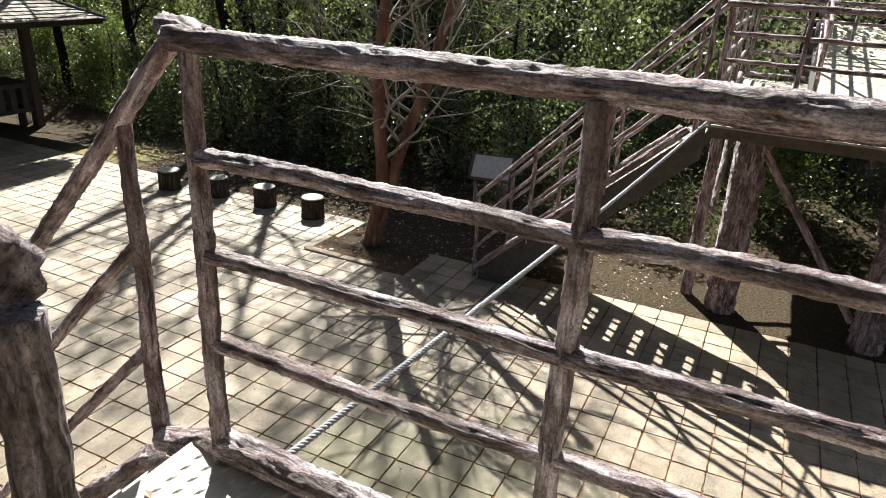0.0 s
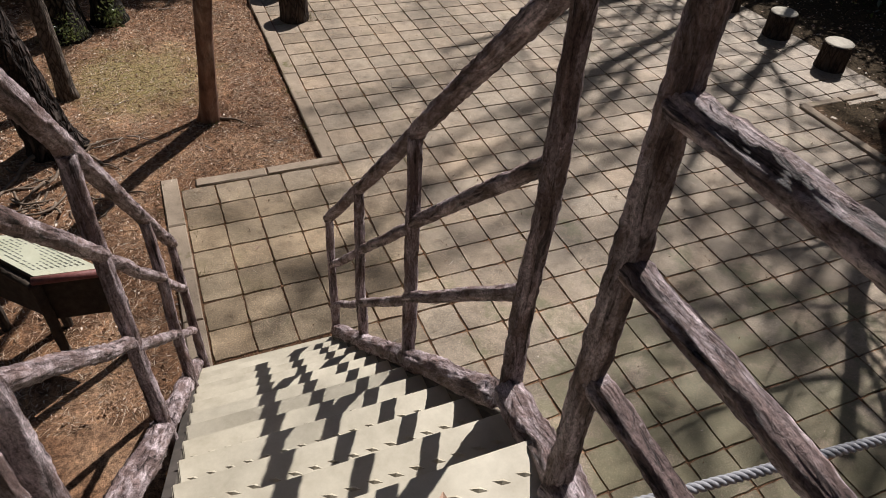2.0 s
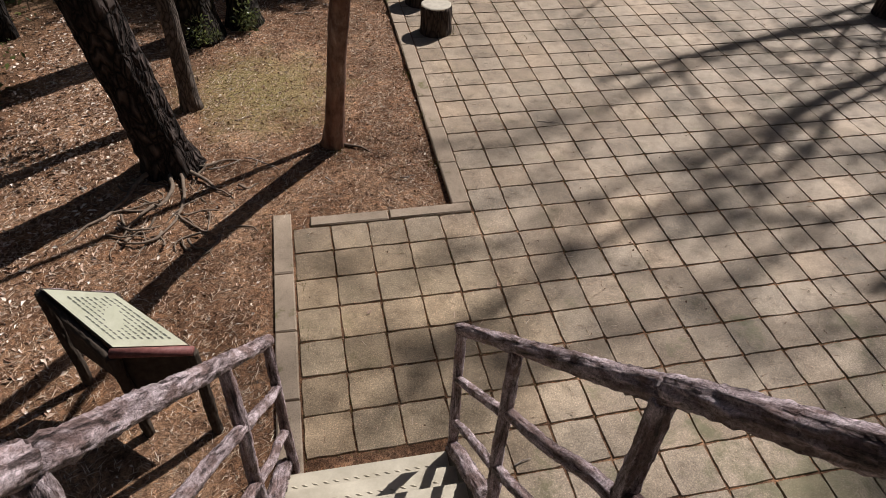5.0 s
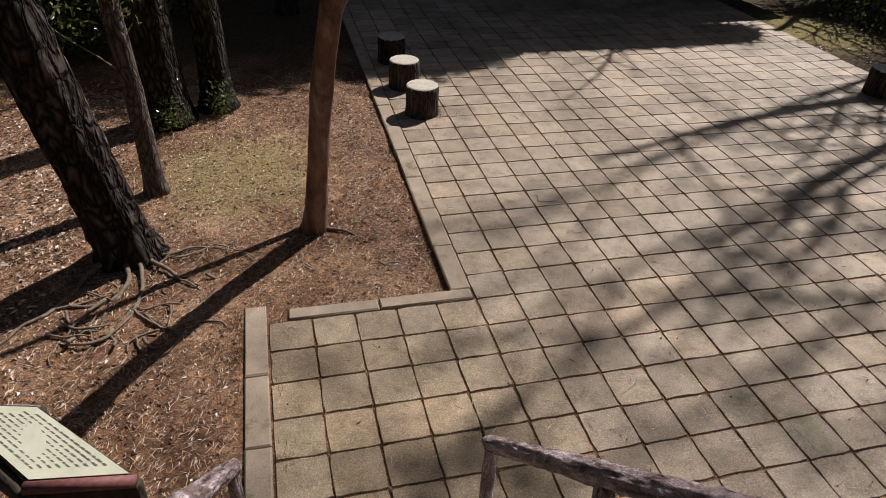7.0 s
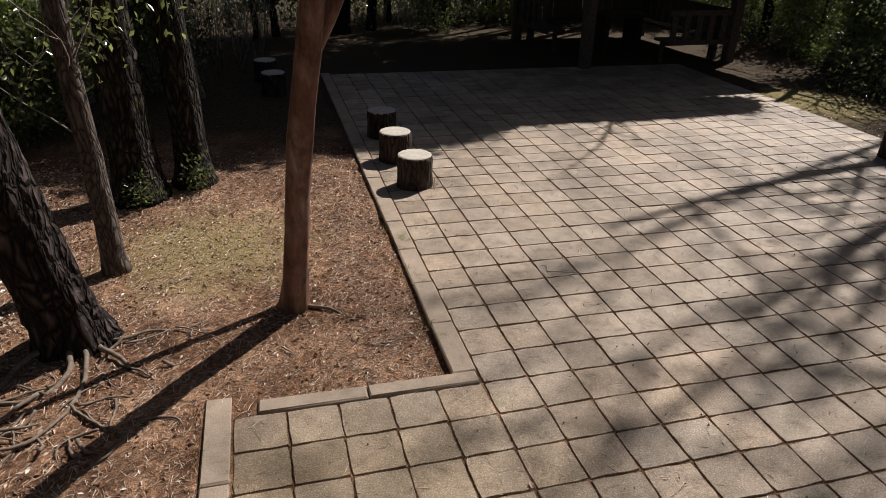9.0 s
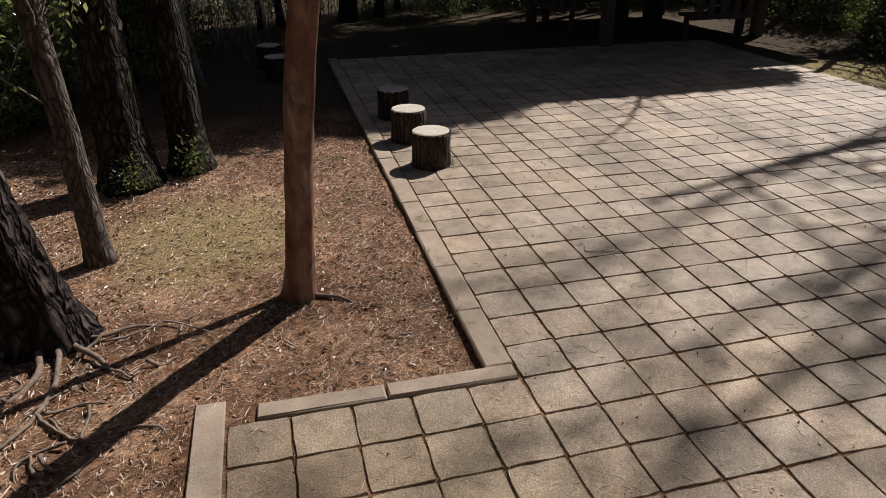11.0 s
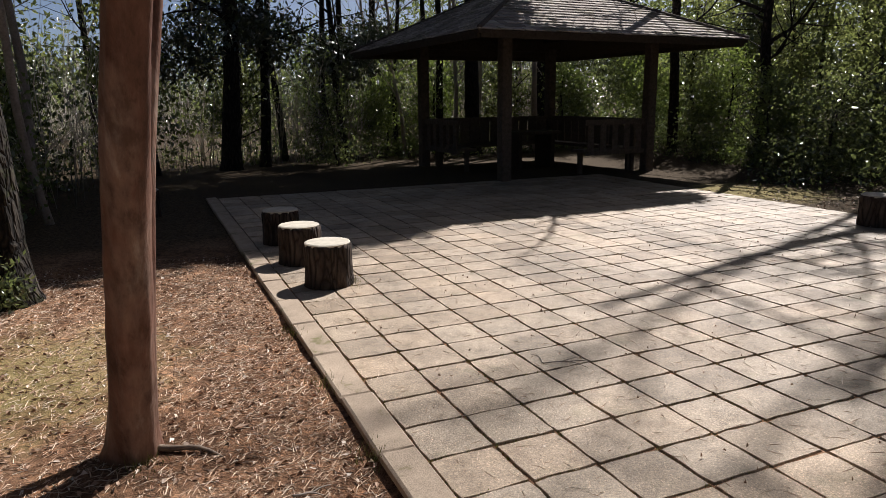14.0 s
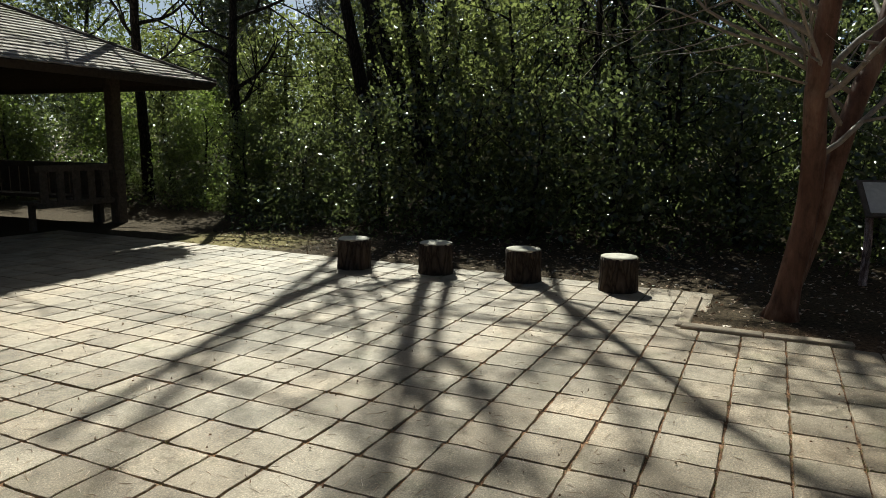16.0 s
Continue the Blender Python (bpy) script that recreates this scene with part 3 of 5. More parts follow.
def right_x(y):
    return -0.668 - 0.006 * (-2.3 - y)


def right_top(y):
    return 1.24 + 1.022 * (-2.3 - y)


def left_x(y):
    return -1.568 - 0.055 * (-2.3 - y)


def left_top(y):
    return 1.308 + 1.04 * (-2.3 - y)


RAIL_R = slope_rail("stair_railing", "sloping handrail of weathered imitation logs beside the steel stair", [(-2.30, 0.0), (-2.98, 0.7), (-3.70, 1.4), (-4.48, 2.3)], right_x, right_top, (0.395, 0.767), (-0.66, -2.33, 0), "stair railings")
RAIL_L = slope_rail("stair_railing", "sloping handrail of weathered imitation logs beside the steel stair", [(-2.17, 0.0), (-2.89, 0.65), (-3.78, 1.5), (-4.68, 2.4)], left_x, left_top, (0.38, 0.76), (-1.57, -2.16, 0), "stair railings")


def flat_rail(name, label, posts, heights, origin, group, ext=0.0, curb=True, post_r=0.028):
    """A level railing through posts (x, y), with its rails at the given heights above the deck."""
    z = DECK_Z
    ps = [(x, y, z, z + heights[0] - 0.02) for x, y in posts]
    a, b = Vector((*posts[0], 0)), Vector((*posts[-1], 0))
    way = (b - a).normalized()
    top = [tuple(a - way * 0.06 + Vector((0, 0, z + heights[0]))), tuple(b + way * ext + Vector((0, 0, z + heights[0])))]
    rails = []
    for h in heights[1:]:
        for p, q in zip(posts, posts[1:]):
            rails.append(((p[0], p[1], z + h), (q[0], q[1], z + h)))
    r = build_rail(name, label, ps, top, rails, origin, 0.033, 0.025, group=group, post_r=post_r)
    if curb:
        o = Vector(origin)
        for p, q in zip(posts, posts[1:]):
            put("kerb_log", log_mesh("kerb_log", Vector((p[0], p[1], z + 0.055)) - o, Vector((q[0], q[1], z + 0.055)) - o, 0.05, seed=p[0] + q[1]), r, "thick grey log kerb")
    return r


HEIGHTS = (1.252, 0.965, 0.69, 0.412)
DECK_RAIL = flat_rail("deck_railing", "level railing of four weathered imitation logs round the deck", [(-0.787, -4.87), (-0.78, -5.875), (-0.76, -6.85), (-0.75, -7.75)], HEIGHTS, (-0.77, -4.9, DECK_Z), "deck railings", 0.05)
# the bend from the level handrail into the sloping one, and the kerb log round it
put("handrail", log_mesh("handrail", Vector((-0.015, -0.03, 1.26)), Vector((0.085, 0.21, 1.265)), 0.033, seed=4.4), DECK_RAIL, "bent end of the handrail")
put("kerb_log", log_mesh("kerb_log", Vector((0.0, -0.02, 0.06)), Vector((0.08, 0.4, -0.13)), 0.045, seed=8.4), DECK_RAIL)
flat_rail("deck_railing", "level railing of four weathered imitation logs round the deck", [(-1.71, -4.76), (-1.808, -5.73)], (1.235, 0.93, 0.62), (-1.65, -4.62, DECK_Z), "deck railings", 0.0, True, 0.025)
flat_rail("deck_railing", "level railing of four weathered imitation logs round the deck", [(-2.12, -5.8), (-3.15, -5.8)], HEIGHTS, (-1.78, -5.48, DECK_Z), "deck railings", 0.02)

deck = thing("tower_deck", "cream chequer plate deck on thick round posts", "deck", "tower decks", (-1.9, -6.4, 0))
stud_plate("deck_plate", 0.26, 1.19, 0.90, 1.68, DECK_Z, 0.012, deck, "")
stud_plate("deck_plate", -1.3, 1.19, -1.4, 0.90, DECK_Z, 0.012, deck, "", 0.07)
for x in (-1.1, 0.0, 1.0):
    part("beam", box_bm((0.1, 2.3, 0.14), (x, -0.25, DECK_Z - 0.085), 0.008), STEEL, deck)
part("beam", box_bm((0.1, 0.7, 0.14), (0.4, 1.3, DECK_Z - 0.085), 0.008), STEEL, deck)
for x, y in ((-1.1, -1.2), (1.0, -1.2), (-1.1, 0.6), (1.0, 0.95)):
    put("support_post", log_mesh("support_post", (x, y, -0.03), (x, y, DECK_Z - 0.16), 0.13, 0.12, seed=x + y), deck, "thick round support post")

# the second tower, its stair and its rails
SHIFT = Vector((7.5, -0.75, 0))
for ob in (STAIR, RAIL_R, RAIL_L):
    copy_thing(ob, Matrix.Translation(ob.location + SHIFT))
deck2 = thing("tower_deck", "cream chequer plate deck on thick round posts", "deck", "tower decks", (8.2, -6.9, 0))
stud_plate("deck_plate", -2.3, 2.6, -1.5, 1.38, DECK_Z, 0.012, deck2, "", 0.16)
for x in (-2.0, 0.0, 2.2):
    part("beam", box_bm((0.12, 2.8, 0.16), (x, -0.05, DECK_Z - 0.095), 0.008), STEEL, deck2)
for x, y, r in ((-1.45, 0.85, 0.19), (-1.65, -0.8, 0.19), (-1.2, 1.3, 0.08), (2.2, 1.0, 0.16), (2.2, -1.3, 0.16)):
    put("support_post", log_mesh("support_post", (x, y, -0.03), (x, y, DECK_Z - 0.18), r, r * 0.9, seed=x + y), deck2, "thick round support post")
for a, b in (((-1.2, 1.2, 1.2), (-0.2, 1.2, 2.25)), ((-1.65, -0.6, 0.3), (-1.5, 0.8, 2.2)), ((-1.45, 1.0, 0.5), (0.4, 1.1, 2.2))):
    put("brace", log_mesh("brace", a, b, 0.045, seed=a[0]), deck2)
for pts in ([(5.95, -8.35), (5.95, -7.3), (5.95, -6.3), (5.95, -5.55)], [(6.95, -5.52), (8.0, -5.52), (9.2, -5.52), (10.7, -5.52)], [(5.95, -8.4), (7.5, -8.4), (9.1, -8.4), (10.7, -8.4)], [(10.75, -8.4), (10.75, -7.0), (10.75, -5.6)]):
    flat_rail("deck_railing", "level railing of four weathered imitation logs round the deck", pts, HEIGHTS, (*pts[0], DECK_Z), "deck railings", 0.05)


ramp_way = thing("tower_walkway", "pale chequer plate walkway that climbs away from the second tower", "walkway", at=(7.95, -7.25, DECK_Z))
slope = Matrix.Rotation(radians(-9.5), 4, "Y")
for k in range(4):
    bm = box_bm((1.29, 1.3, 0.014), (0.66 + 1.3 * k, 0, 0.03), 0.003)
    bmesh.ops.transform(bm, matrix=slope, verts=bm.verts)
    part("floor_plate", bm, PLATE, ramp_way, "pale chequer plate")
for y in (-0.7, 0.7):
    bm = box_bm((5.3, 0.08, 0.14), (2.65, y, -0.045), 0.006)
    bmesh.ops.transform(bm, matrix=slope, verts=bm.verts)
    part("beam", bm, STEEL, ramp_way, "dark steel side beam")
    for h in (0.42, 0.75, 1.08):
        put("rail", log_mesh("rail", slope @ Vector((0.0, y, h)), slope @ Vector((5.3, y, h)), 0.025, seed=h + y), ramp_way, "grey split log rail")
    for x in (0.03, 1.75, 3.5, 5.25):
        put("post", log_mesh("post", slope @ Vector((x, y, -0.02)), slope @ Vector((x, y, 1.1)), 0.03, seed=x + y), ramp_way, "dark weathered log post")
    put("support_post", log_mesh("support_post", (5.0, y, -DECK_Z - 0.05), (5.0, y, 0.75), 0.12, 0.11, seed=y), ramp_way, "thick round support post")


def rope():
    """A twisted rope strung between the two towers."""
    a, b = Vector((-0.72, -4.845, 2.265)), Vector((6.3, -5.65, 2.63))
    way = (b - a).normalized()
    s = way.orthogonal().normalized()
    u = way.cross(s)
    v, f = [], []
    n = 700
    for k in range(3):
        path = []
        for i in range(n + 1):
            w = i / n
            ang = w * 7.1 / 0.065 * 2 * math.pi / 1.0 + k * 2 * math.pi / 3
            path.append(a.lerp(b, w) + (s * math.cos(ang) + u * math.sin(ang)) * 0.0078 - Vector((0, 0, 0.05 * math.sin(math.pi * w))))
        tube(path, [0.0082] * (n + 1), 6, verts=v, faces=f)
    ob = put("rope", mesh_of("rope", v, f, ROPE, True))
    return tagged(ob, "grey three-strand rope strung between the two towers", "rope")


rope()

# ---- stools ----


def stool():
    st = thing("log_stool", "round log stool with dark bark sides and a pale sawn top", "stool", "log stools round the square")
    path = [(0, 0, -0.02), (0, 0, 0.0), (0, 0, 0.06), (0, 0, 0.12), (0, 0, 0.18), (0, 0, 0.24), (0, 0, 0.30), (0, 0, 0.33)]
    v, f = tube(path, [0.19, 0.193, 0.188, 0.184, 0.184, 0.185, 0.186, 0.18], 40, 0.025, 20, 0.07, 3.0)
    put("trunk", mesh_of("trunk", v, f, STOOL, True), st, "dark grooved bark side")
    v, f = tube([(0, 0, 0.318), (0, 0, 0.336), (0, 0, 0.343)], [0.179, 0.179, 0.168], 40, 0.02, 12, 0.02, 1.0)
    put("top", mesh_of("top", v, f, STOOL_TOP, False), st, "pale sawn top")
    return st


first = stool()
first.location = (0.31, 3.44, 0)
for k, (x, y) in enumerate(((0.265, 4.30), (0.27, 5.25), (6.40, 3.22), (6.56, 2.26), (6.62, 1.27), (6.62, 0.28), (-1.0, 7.7), (-1.1, 8.7))):
    copy_thing(first, pose(x, y, 0, 0, 0, 50 * k + 20))

# ---- reading board ----


def board():
    sg = thing("information_board", "low slanted information board with cream panel and red tube", "sign", at=(-2.4, -1.6, 0))
    o = Vector((-2.4, -1.6, 0))
    tr, tl = Vector((-2.01, -1.775, 0.75)) - o, Vector((-2.415, -1.725, 0.75)) - o
    br, bl = Vector((-2.43, -1.4, 0.85)) - o, Vector((-2.835, -1.3, 0.85)) - o
    n = (tr - tl).cross(br - tr).normalized()
    if n.z < 0:
        n = -n

    def slab(name, a, b, c, d, thick, mat, lift=0.0, parent=sg, label=""):
        up = [p + n * lift for p in (a, b, c, d)]
        v = [tuple(p) for p in up] + [tuple(p - n * thick) for p in up]
        f = [(0, 1, 2, 3), (7, 6, 5, 4)] + [(i, 4 + i, 4 + (i + 1) % 4, (i + 1) % 4) for i in range(4)]
        return put(name, mesh_of(name, v, f, mat), parent, label)

    def on(u, w):
        return tl.lerp(tr, u).lerp(bl.lerp(br, u), w)

    slab("panel", tl, tr, br, bl, 0.025, TIMBER, 0.0, sg, "weathered timber backing")
    panel = slab("notice", on(0.03, 0.02), on(0.985, 0.02), on(0.985, 0.97), on(0.03, 0.97), 0.006, CREAM, 0.009, sg, "cream printed notice")
    # closed timber body under the panel
    rim = [on(0.04, 0.04), on(0.96, 0.04), on(0.96, 0.96), on(0.04, 0.96)]
    v = [tuple(p - n * 0.027) for p in rim] + [(p.x, p.y, 0.36) for p in rim]
    put("body", mesh_of("body", v, [(0, 1, 2, 3), (7, 6, 5, 4)] + [(k, 4 + k, 4 + (k + 1) % 4, (k + 1) % 4) for k in range(4)], DARKWOOD), sg, "dark timber box")
    rng = random.Random(4)
    # lines of writing too small to read, as short bars
    for row in range(9):
        u = 0.16 + row * 0.088
        w = 0.14
        while w < (0.85 if row else 0.5):
            ln = rng.uniform(0.02, 0.05)
            slab("text_bar", on(u, w), on(u + 0.026, w), on(u + 0.026, w + ln), on(u, w + ln), 0.001, INK, 0.0115, panel)
            w += ln + rng.uniform(0.012, 0.03)
    v, f = tube([tl + (tl - tr) * 0.02 - n * 0.0 + Vector((0, -0.03, 0)), tr + (tr - tl) * 0.03 + Vector((0, -0.03, 0))], [0.027, 0.027], 14)
    put("front_tube", mesh_of("front_tube", v, f, RED, True), sg, "rusty red tube")
    put("side_rail", log_mesh("side_rail", tl + Vector((-0.015, -0.03, -0.05)), bl + Vector((-0.015, 0.02, -0.05)), 0.028, seed=2.0, mat=DARKWOOD), sg)
    put("back_rail", log_mesh("back_rail", bl + Vector((0, 0.01, -0.035)), br + Vector((0, 0.01, -0.035)), 0.02, seed=3.0), sg)
    for p in (tr + Vector((0.0, -0.02, 0)), tl + Vector((0, -0.02, 0)), br, bl):
        put("leg", log_mesh("leg", Vector((p.x, p.y, -0.03)), p - Vector((0, 0, 0.03)), 0.033, seed=p.x, mat=DARKWOOD), sg)
    return sg


board()


def board_two():
    sg = thing("notice_board", "small tilted grey notice board on two short posts", "sign", at=(8.15, -2.2, 0))
    m = pose(0, 0, 0.9, 42, 0, -78)
    bm = box_bm((0.72, 0.52, 0.03), (0, 0, 0), 0.006)
    bmesh.ops.transform(bm, matrix=m, verts=bm.verts)
    part("panel", bm, TIMBER, sg, "grey weathered panel")
    bm = box_bm((0.62, 0.43, 0.006), (0.0, 0, 0.019))
    bmesh.ops.transform(bm, matrix=m, verts=bm.verts)
    part("notice", bm, NOTICE, sg, "faded grey notice")
    for s in (-1, 1):
        p = m @ Vector((s * 0.25, 0, -0.02))
        put("leg", log_mesh("leg", (p.x, p.y, -0.03), p, 0.04, seed=s), sg)


board_two()

# ---- pavilion ----


def pavilion():
    cx, cy, turn, half, eave, apex, hp = 6.33, 10.6, 0.06, 2.81, 2.4, 3.72, 1.63
    pv = thing("pavilion", "open timber pavilion with a low hipped shingle roof and bench backs", "pavilion", at=(cx, cy, 0))
    pv.rotation_euler.z = turn
    for sx in (-1, 1):
        for sy in (-1, 1):
            x, y = sx * hp, sy * hp
            part("post", box_bm((0.19, 0.19, eave + 0.12), (x, y, (eave + 0.12) / 2 - 0.02), 0.012), TIMBER, pv, "square grey timber post")
    for s in (-1, 1):
        part("beam", box_bm((2 * hp + 0.5, 0.12, 0.2), (0, s * hp, eave + 0.14), 0.01), DARKWOOD, pv)
        part("beam", box_bm((0.12, 2 * hp + 0.5, 0.2), (s * hp, 0, eave + 0.345), 0.01), DARKWOOD, pv)
        part("fascia", box_bm((2 * half - 0.1, 0.05, 0.12), (0, s * (half - 0.05), eave - 0.045), 0.006), DARKWOOD, pv)
        part("fascia", box_bm((0.05, 2 * half - 0.2, 0.12), (s * (half - 0.05), 0, eave - 0.045), 0.006), DARKWOOD, pv)
    v = [(-half, -half, eave), (half, -half, eave), (half, half, eave), (-half, half, eave), (0, 0, apex), (0, 0, apex - 0.08)]
    v += [(-half, -half, eave - 0.05), (half, -half, eave - 0.05), (half, half, eave - 0.05), (-half, half, eave - 0.05)]
    f = [(k, (k + 1) % 4, 4) for k in range(4)] + [(6 + (k + 1) % 4, 6 + k, 5) for k in range(4)] + [(6 + k, 6 + (k + 1) % 4, (k + 1) % 4, k) for k in range(4)]
    roof = put("roof", mesh_of("roof", v, f, DARKWOOD), pv, "low hipped roof of weathered grey shingles")
    rng = random.Random(2)
    v, f = [], []
    rows = 22
    for side in range(4):
        rot = Matrix.Rotation(side * math.pi / 2, 3, "Z")
        for r in range(rows):
            u0, u1 = r / rows, (r + 1.25) / rows
            u1 = min(u1, 1.0)
            w = half * (1 - u0) + 0.02
            x = -w
            while x < w:
                wd = rng.uniform(0.14, 0.24)
                x1 = min(x + wd, w)
                za, zb = eave + (apex - eave) * u0, eave + (apex - eave) * u1
                ya, yb = -half * (1 - u0) - 0.02, -half * (1 - u1)
                lift = 0.022 + rng.uniform(0, 0.008)
                c0 = max(-half * (1 - u1) - 0.01, min(half * (1 - u1) + 0.01, x + 0.004))
                c1 = max(-half * (1 - u1) - 0.01, min(half * (1 - u1) + 0.01, x1 - 0.004))
                q = [Vector((x + 0.004, ya, za + lift)), Vector((x1 - 0.004, ya, za + lift)), Vector((c1, yb, zb + 0.008)), Vector((c0, yb, zb + 0.008)), Vector((x + 0.004, ya, za + lift - 0.016)), Vector((x1 - 0.004, ya, za + lift - 0.016))]
                n = len(v)
                v += [tuple(rot @ p) for p in q]
                f += [(n, n + 1, n + 2, n + 3), (n + 4, n + 5, n + 1, n)]
                x = x1
    sh = put("shingles", mesh_of("shingles", v, f, SHINGLE), roof, "weathered grey shingles with moss")
    tagged(sh, kind="stuff")
    for s in range(4):
        rot = Matrix.Rotation(s * math.pi / 2, 3, "Z")
        put("hip", log_mesh("hip", rot @ Vector((-half, -half, eave + 0.03)), Vector((0, 0, apex + 0.02)), 0.04, seed=s, mat=TIMBER), roof)

    # bench backs: a top rail, a bottom rail and upright slats, with a seat on the inner side
    def back(x0, y0, x1, y1, inward, solid=False):
        a, b = Vector((x0, y0, 0)), Vector((x1, y1, 0))
        ln, way = (b - a).length, (b - a).normalized()
        rz = math.atan2(way.y, way.x)
        bench = thing("bench", "fixed timber bench with an upright slatted back", "bench", "benches under the pavilion", (cx, cy, 0))
        bench.rotation_euler.z = turn
        mid = (a + b) / 2
        for z, h in ((0.96, 0.1), (0.4, 0.09)):
            bm = box_bm((ln, 0.06, h), (0, 0, 0), 0.008)
            bmesh.ops.transform(bm, matrix=Matrix.Translation(mid + Vector((0, 0, z))) @ Matrix.Rotation(rz, 4, "Z"), verts=bm.verts)
            part("rail", bm, TIMBER, bench)
        n = max(3, int(ln / 0.25))
        for i in range(n):
            p = a.lerp(b, (i + 0.5) / n)
            bm = box_bm((0.235 if solid else 0.14, 0.03, 0.52), (0, 0, 0), 0.004)
            bmesh.ops.transform(bm, matrix=Matrix.Translation(p + Vector((0, 0, 0.68))) @ Matrix.Rotation(rz, 4, "Z"), verts=bm.verts)
            part("slat", bm, TIMBER, bench)
        bm = box_bm((ln, 0.38, 0.05), (0, 0, 0), 0.008)
        off = Vector(inward) * 0.22
        bmesh.ops.transform(bm, matrix=Matrix.Translation(mid + off + Vector((0, 0, 0.43))) @ Matrix.Rotation(rz, 4, "Z"), verts=bm.verts)
        part("seat", bm, TIMBER, bench)
        for u in (0.06, 0.94):
            p = a.lerp(b, u) + off
            part("leg", box_bm((0.08, 0.08, 0.42), (p.x, p.y, 0.2), 0.006), TIMBER, bench)
    e = hp - 0.1
    back(0.1, -hp, e, -hp, (0, 1, 0))
    back(-e, hp, e, hp, (0, -1, 0), True)
    back(hp, -e, hp, e, (-1, 0, 0), True)
    back(-hp, 0.05, -hp, e, (1, 0, 0))
    # table in the middle
    tb = thing("picnic_table", "dark timber table under the pavilion roof", "table", at=(cx, cy, 0))
    tb.rotation_euler.z = turn
    part("tabletop", box_bm((1.1, 0.8, 0.06), (0.1, 0.2, 0.72), 0.01), DARKWOOD, tb)
    for sx in (-1, 1):
        part("leg", box_bm((0.1, 0.6, 0.7), (0.1 + sx * 0.4, 0.2, 0.34), 0.01), DARKWOOD, tb)


pavilion()

# ---- trees ----


def bend_path(base, head, n, wob, seed):
    a, b = Vector(base), Vector(head)
    out = []
    for i in range(n + 1):
        u = i / n
        w = Vector((noise.noise(Vector((u * 2.5 + seed, 0.3, 1))), noise.noise(Vector((u * 2.5, seed + 4.1, 2))), 0)) * wob * math.sin(min(1, u * 2.5) * math.pi / 2)
        out.append(a.lerp(b, u) + w)
    return out


def trunk_mesh(name, base, head, r0, r1, mat, seed=0.0, flare=0.5, wob=0.08, ridge=0.1, rough=0.06, sides=22, step=0.12, roots=0):
    n = max(8, int((Vector(head) - Vector(base)).length / step))
    path = bend_path(base, head, n, wob, seed)
    radii = []
    for i in range(n + 1):
        z = i / n * (Vector(head) - Vector(base)).length
        radii.append((r0 + (r1 - r0) * i / n) * (1 + flare * math.exp(-z / (0.9 * r0 + 0.03))))
    v, f = tube(path, radii, sides, rough, 9.0, ridge, seed)
    return mesh_of(name, v, f, mat, True), path


def limb_set(rng, path, r0, start, count, length, rise, mat, depth=2, sides=5, thin=0.35):
    """Bare limbs that fork away from a trunk's path, in one mesh."""
    v, f = [], []

    def grow(p, d, ln, r, left):
        n = max(3, int(ln / 0.22))
        pts, rad = [p], [r]
        for i in range(n):
            d = (d + Vector((rng.uniform(-1, 1), rng.uniform(-1, 1), rng.uniform(-0.7, 1.0))) * 0.22).normalized()
            p = p + d * ln / n
            pts.append(p)
            rad.append(max(0.0025, r * (1 - 0.75 * (i + 1) / n)))
            if left and i > 0 and rng.random() < 0.75:
                side = d.orthogonal().normalized()
                side.rotate(Matrix.Rotation(rng.uniform(0, 6.28), 3, d))
                grow(p, (d * 0.7 + side * 0.8).normalized(), ln * rng.uniform(0.35, 0.6), rad[-1] * 0.7, left - 1)
        tube(pts, rad, sides if r > 0.02 else 3, verts=v, faces=f)

    for k in range(count):
        u = start + (1 - start) * (k + rng.random()) / count
        p = path[min(len(path) - 1, int(u * (len(path) - 1)))]
        a = rng.uniform(0, 6.28)
        d = Vector((math.cos(a), math.sin(a), rise + rng.uniform(-0.2, 0.4))).normalized()
        grow(Vector(p), d, length * rng.uniform(0.6, 1.2), r0 * thin * rng.uniform(0.6, 1.1), depth)
    return mesh_of("bare_crown", v, f, mat, True)


def root_mesh(name, starts, mat, rng, wander=0.42):
    v, f = [], []
    for x, y, ang, ln, r in starts:
        pts, rad = [], []
        n = 16
        for i in range(n + 1):
            u = i / n
            pts.append(Vector((x, y, 0.004 + 0.045 * (1 - u) ** 2 * r / 0.04 - 0.02 * u + 0.012 * math.sin(u * 9 + ln * 7))))
            rad.append(r * (1 - 0.75 * u))
            ang += rng.uniform(-wander, wander)
            x += math.cos(ang) * ln / n
            y += math.sin(ang) * ln / n
        tube(pts, [q * 0.68 for q in rad], 8, 0.15, 14, 0.1, ln, verts=v, faces=f)
    return mesh_of(name, v, f, mat, True)


R = random.Random(11)
NR = np.random.default_rng(7)

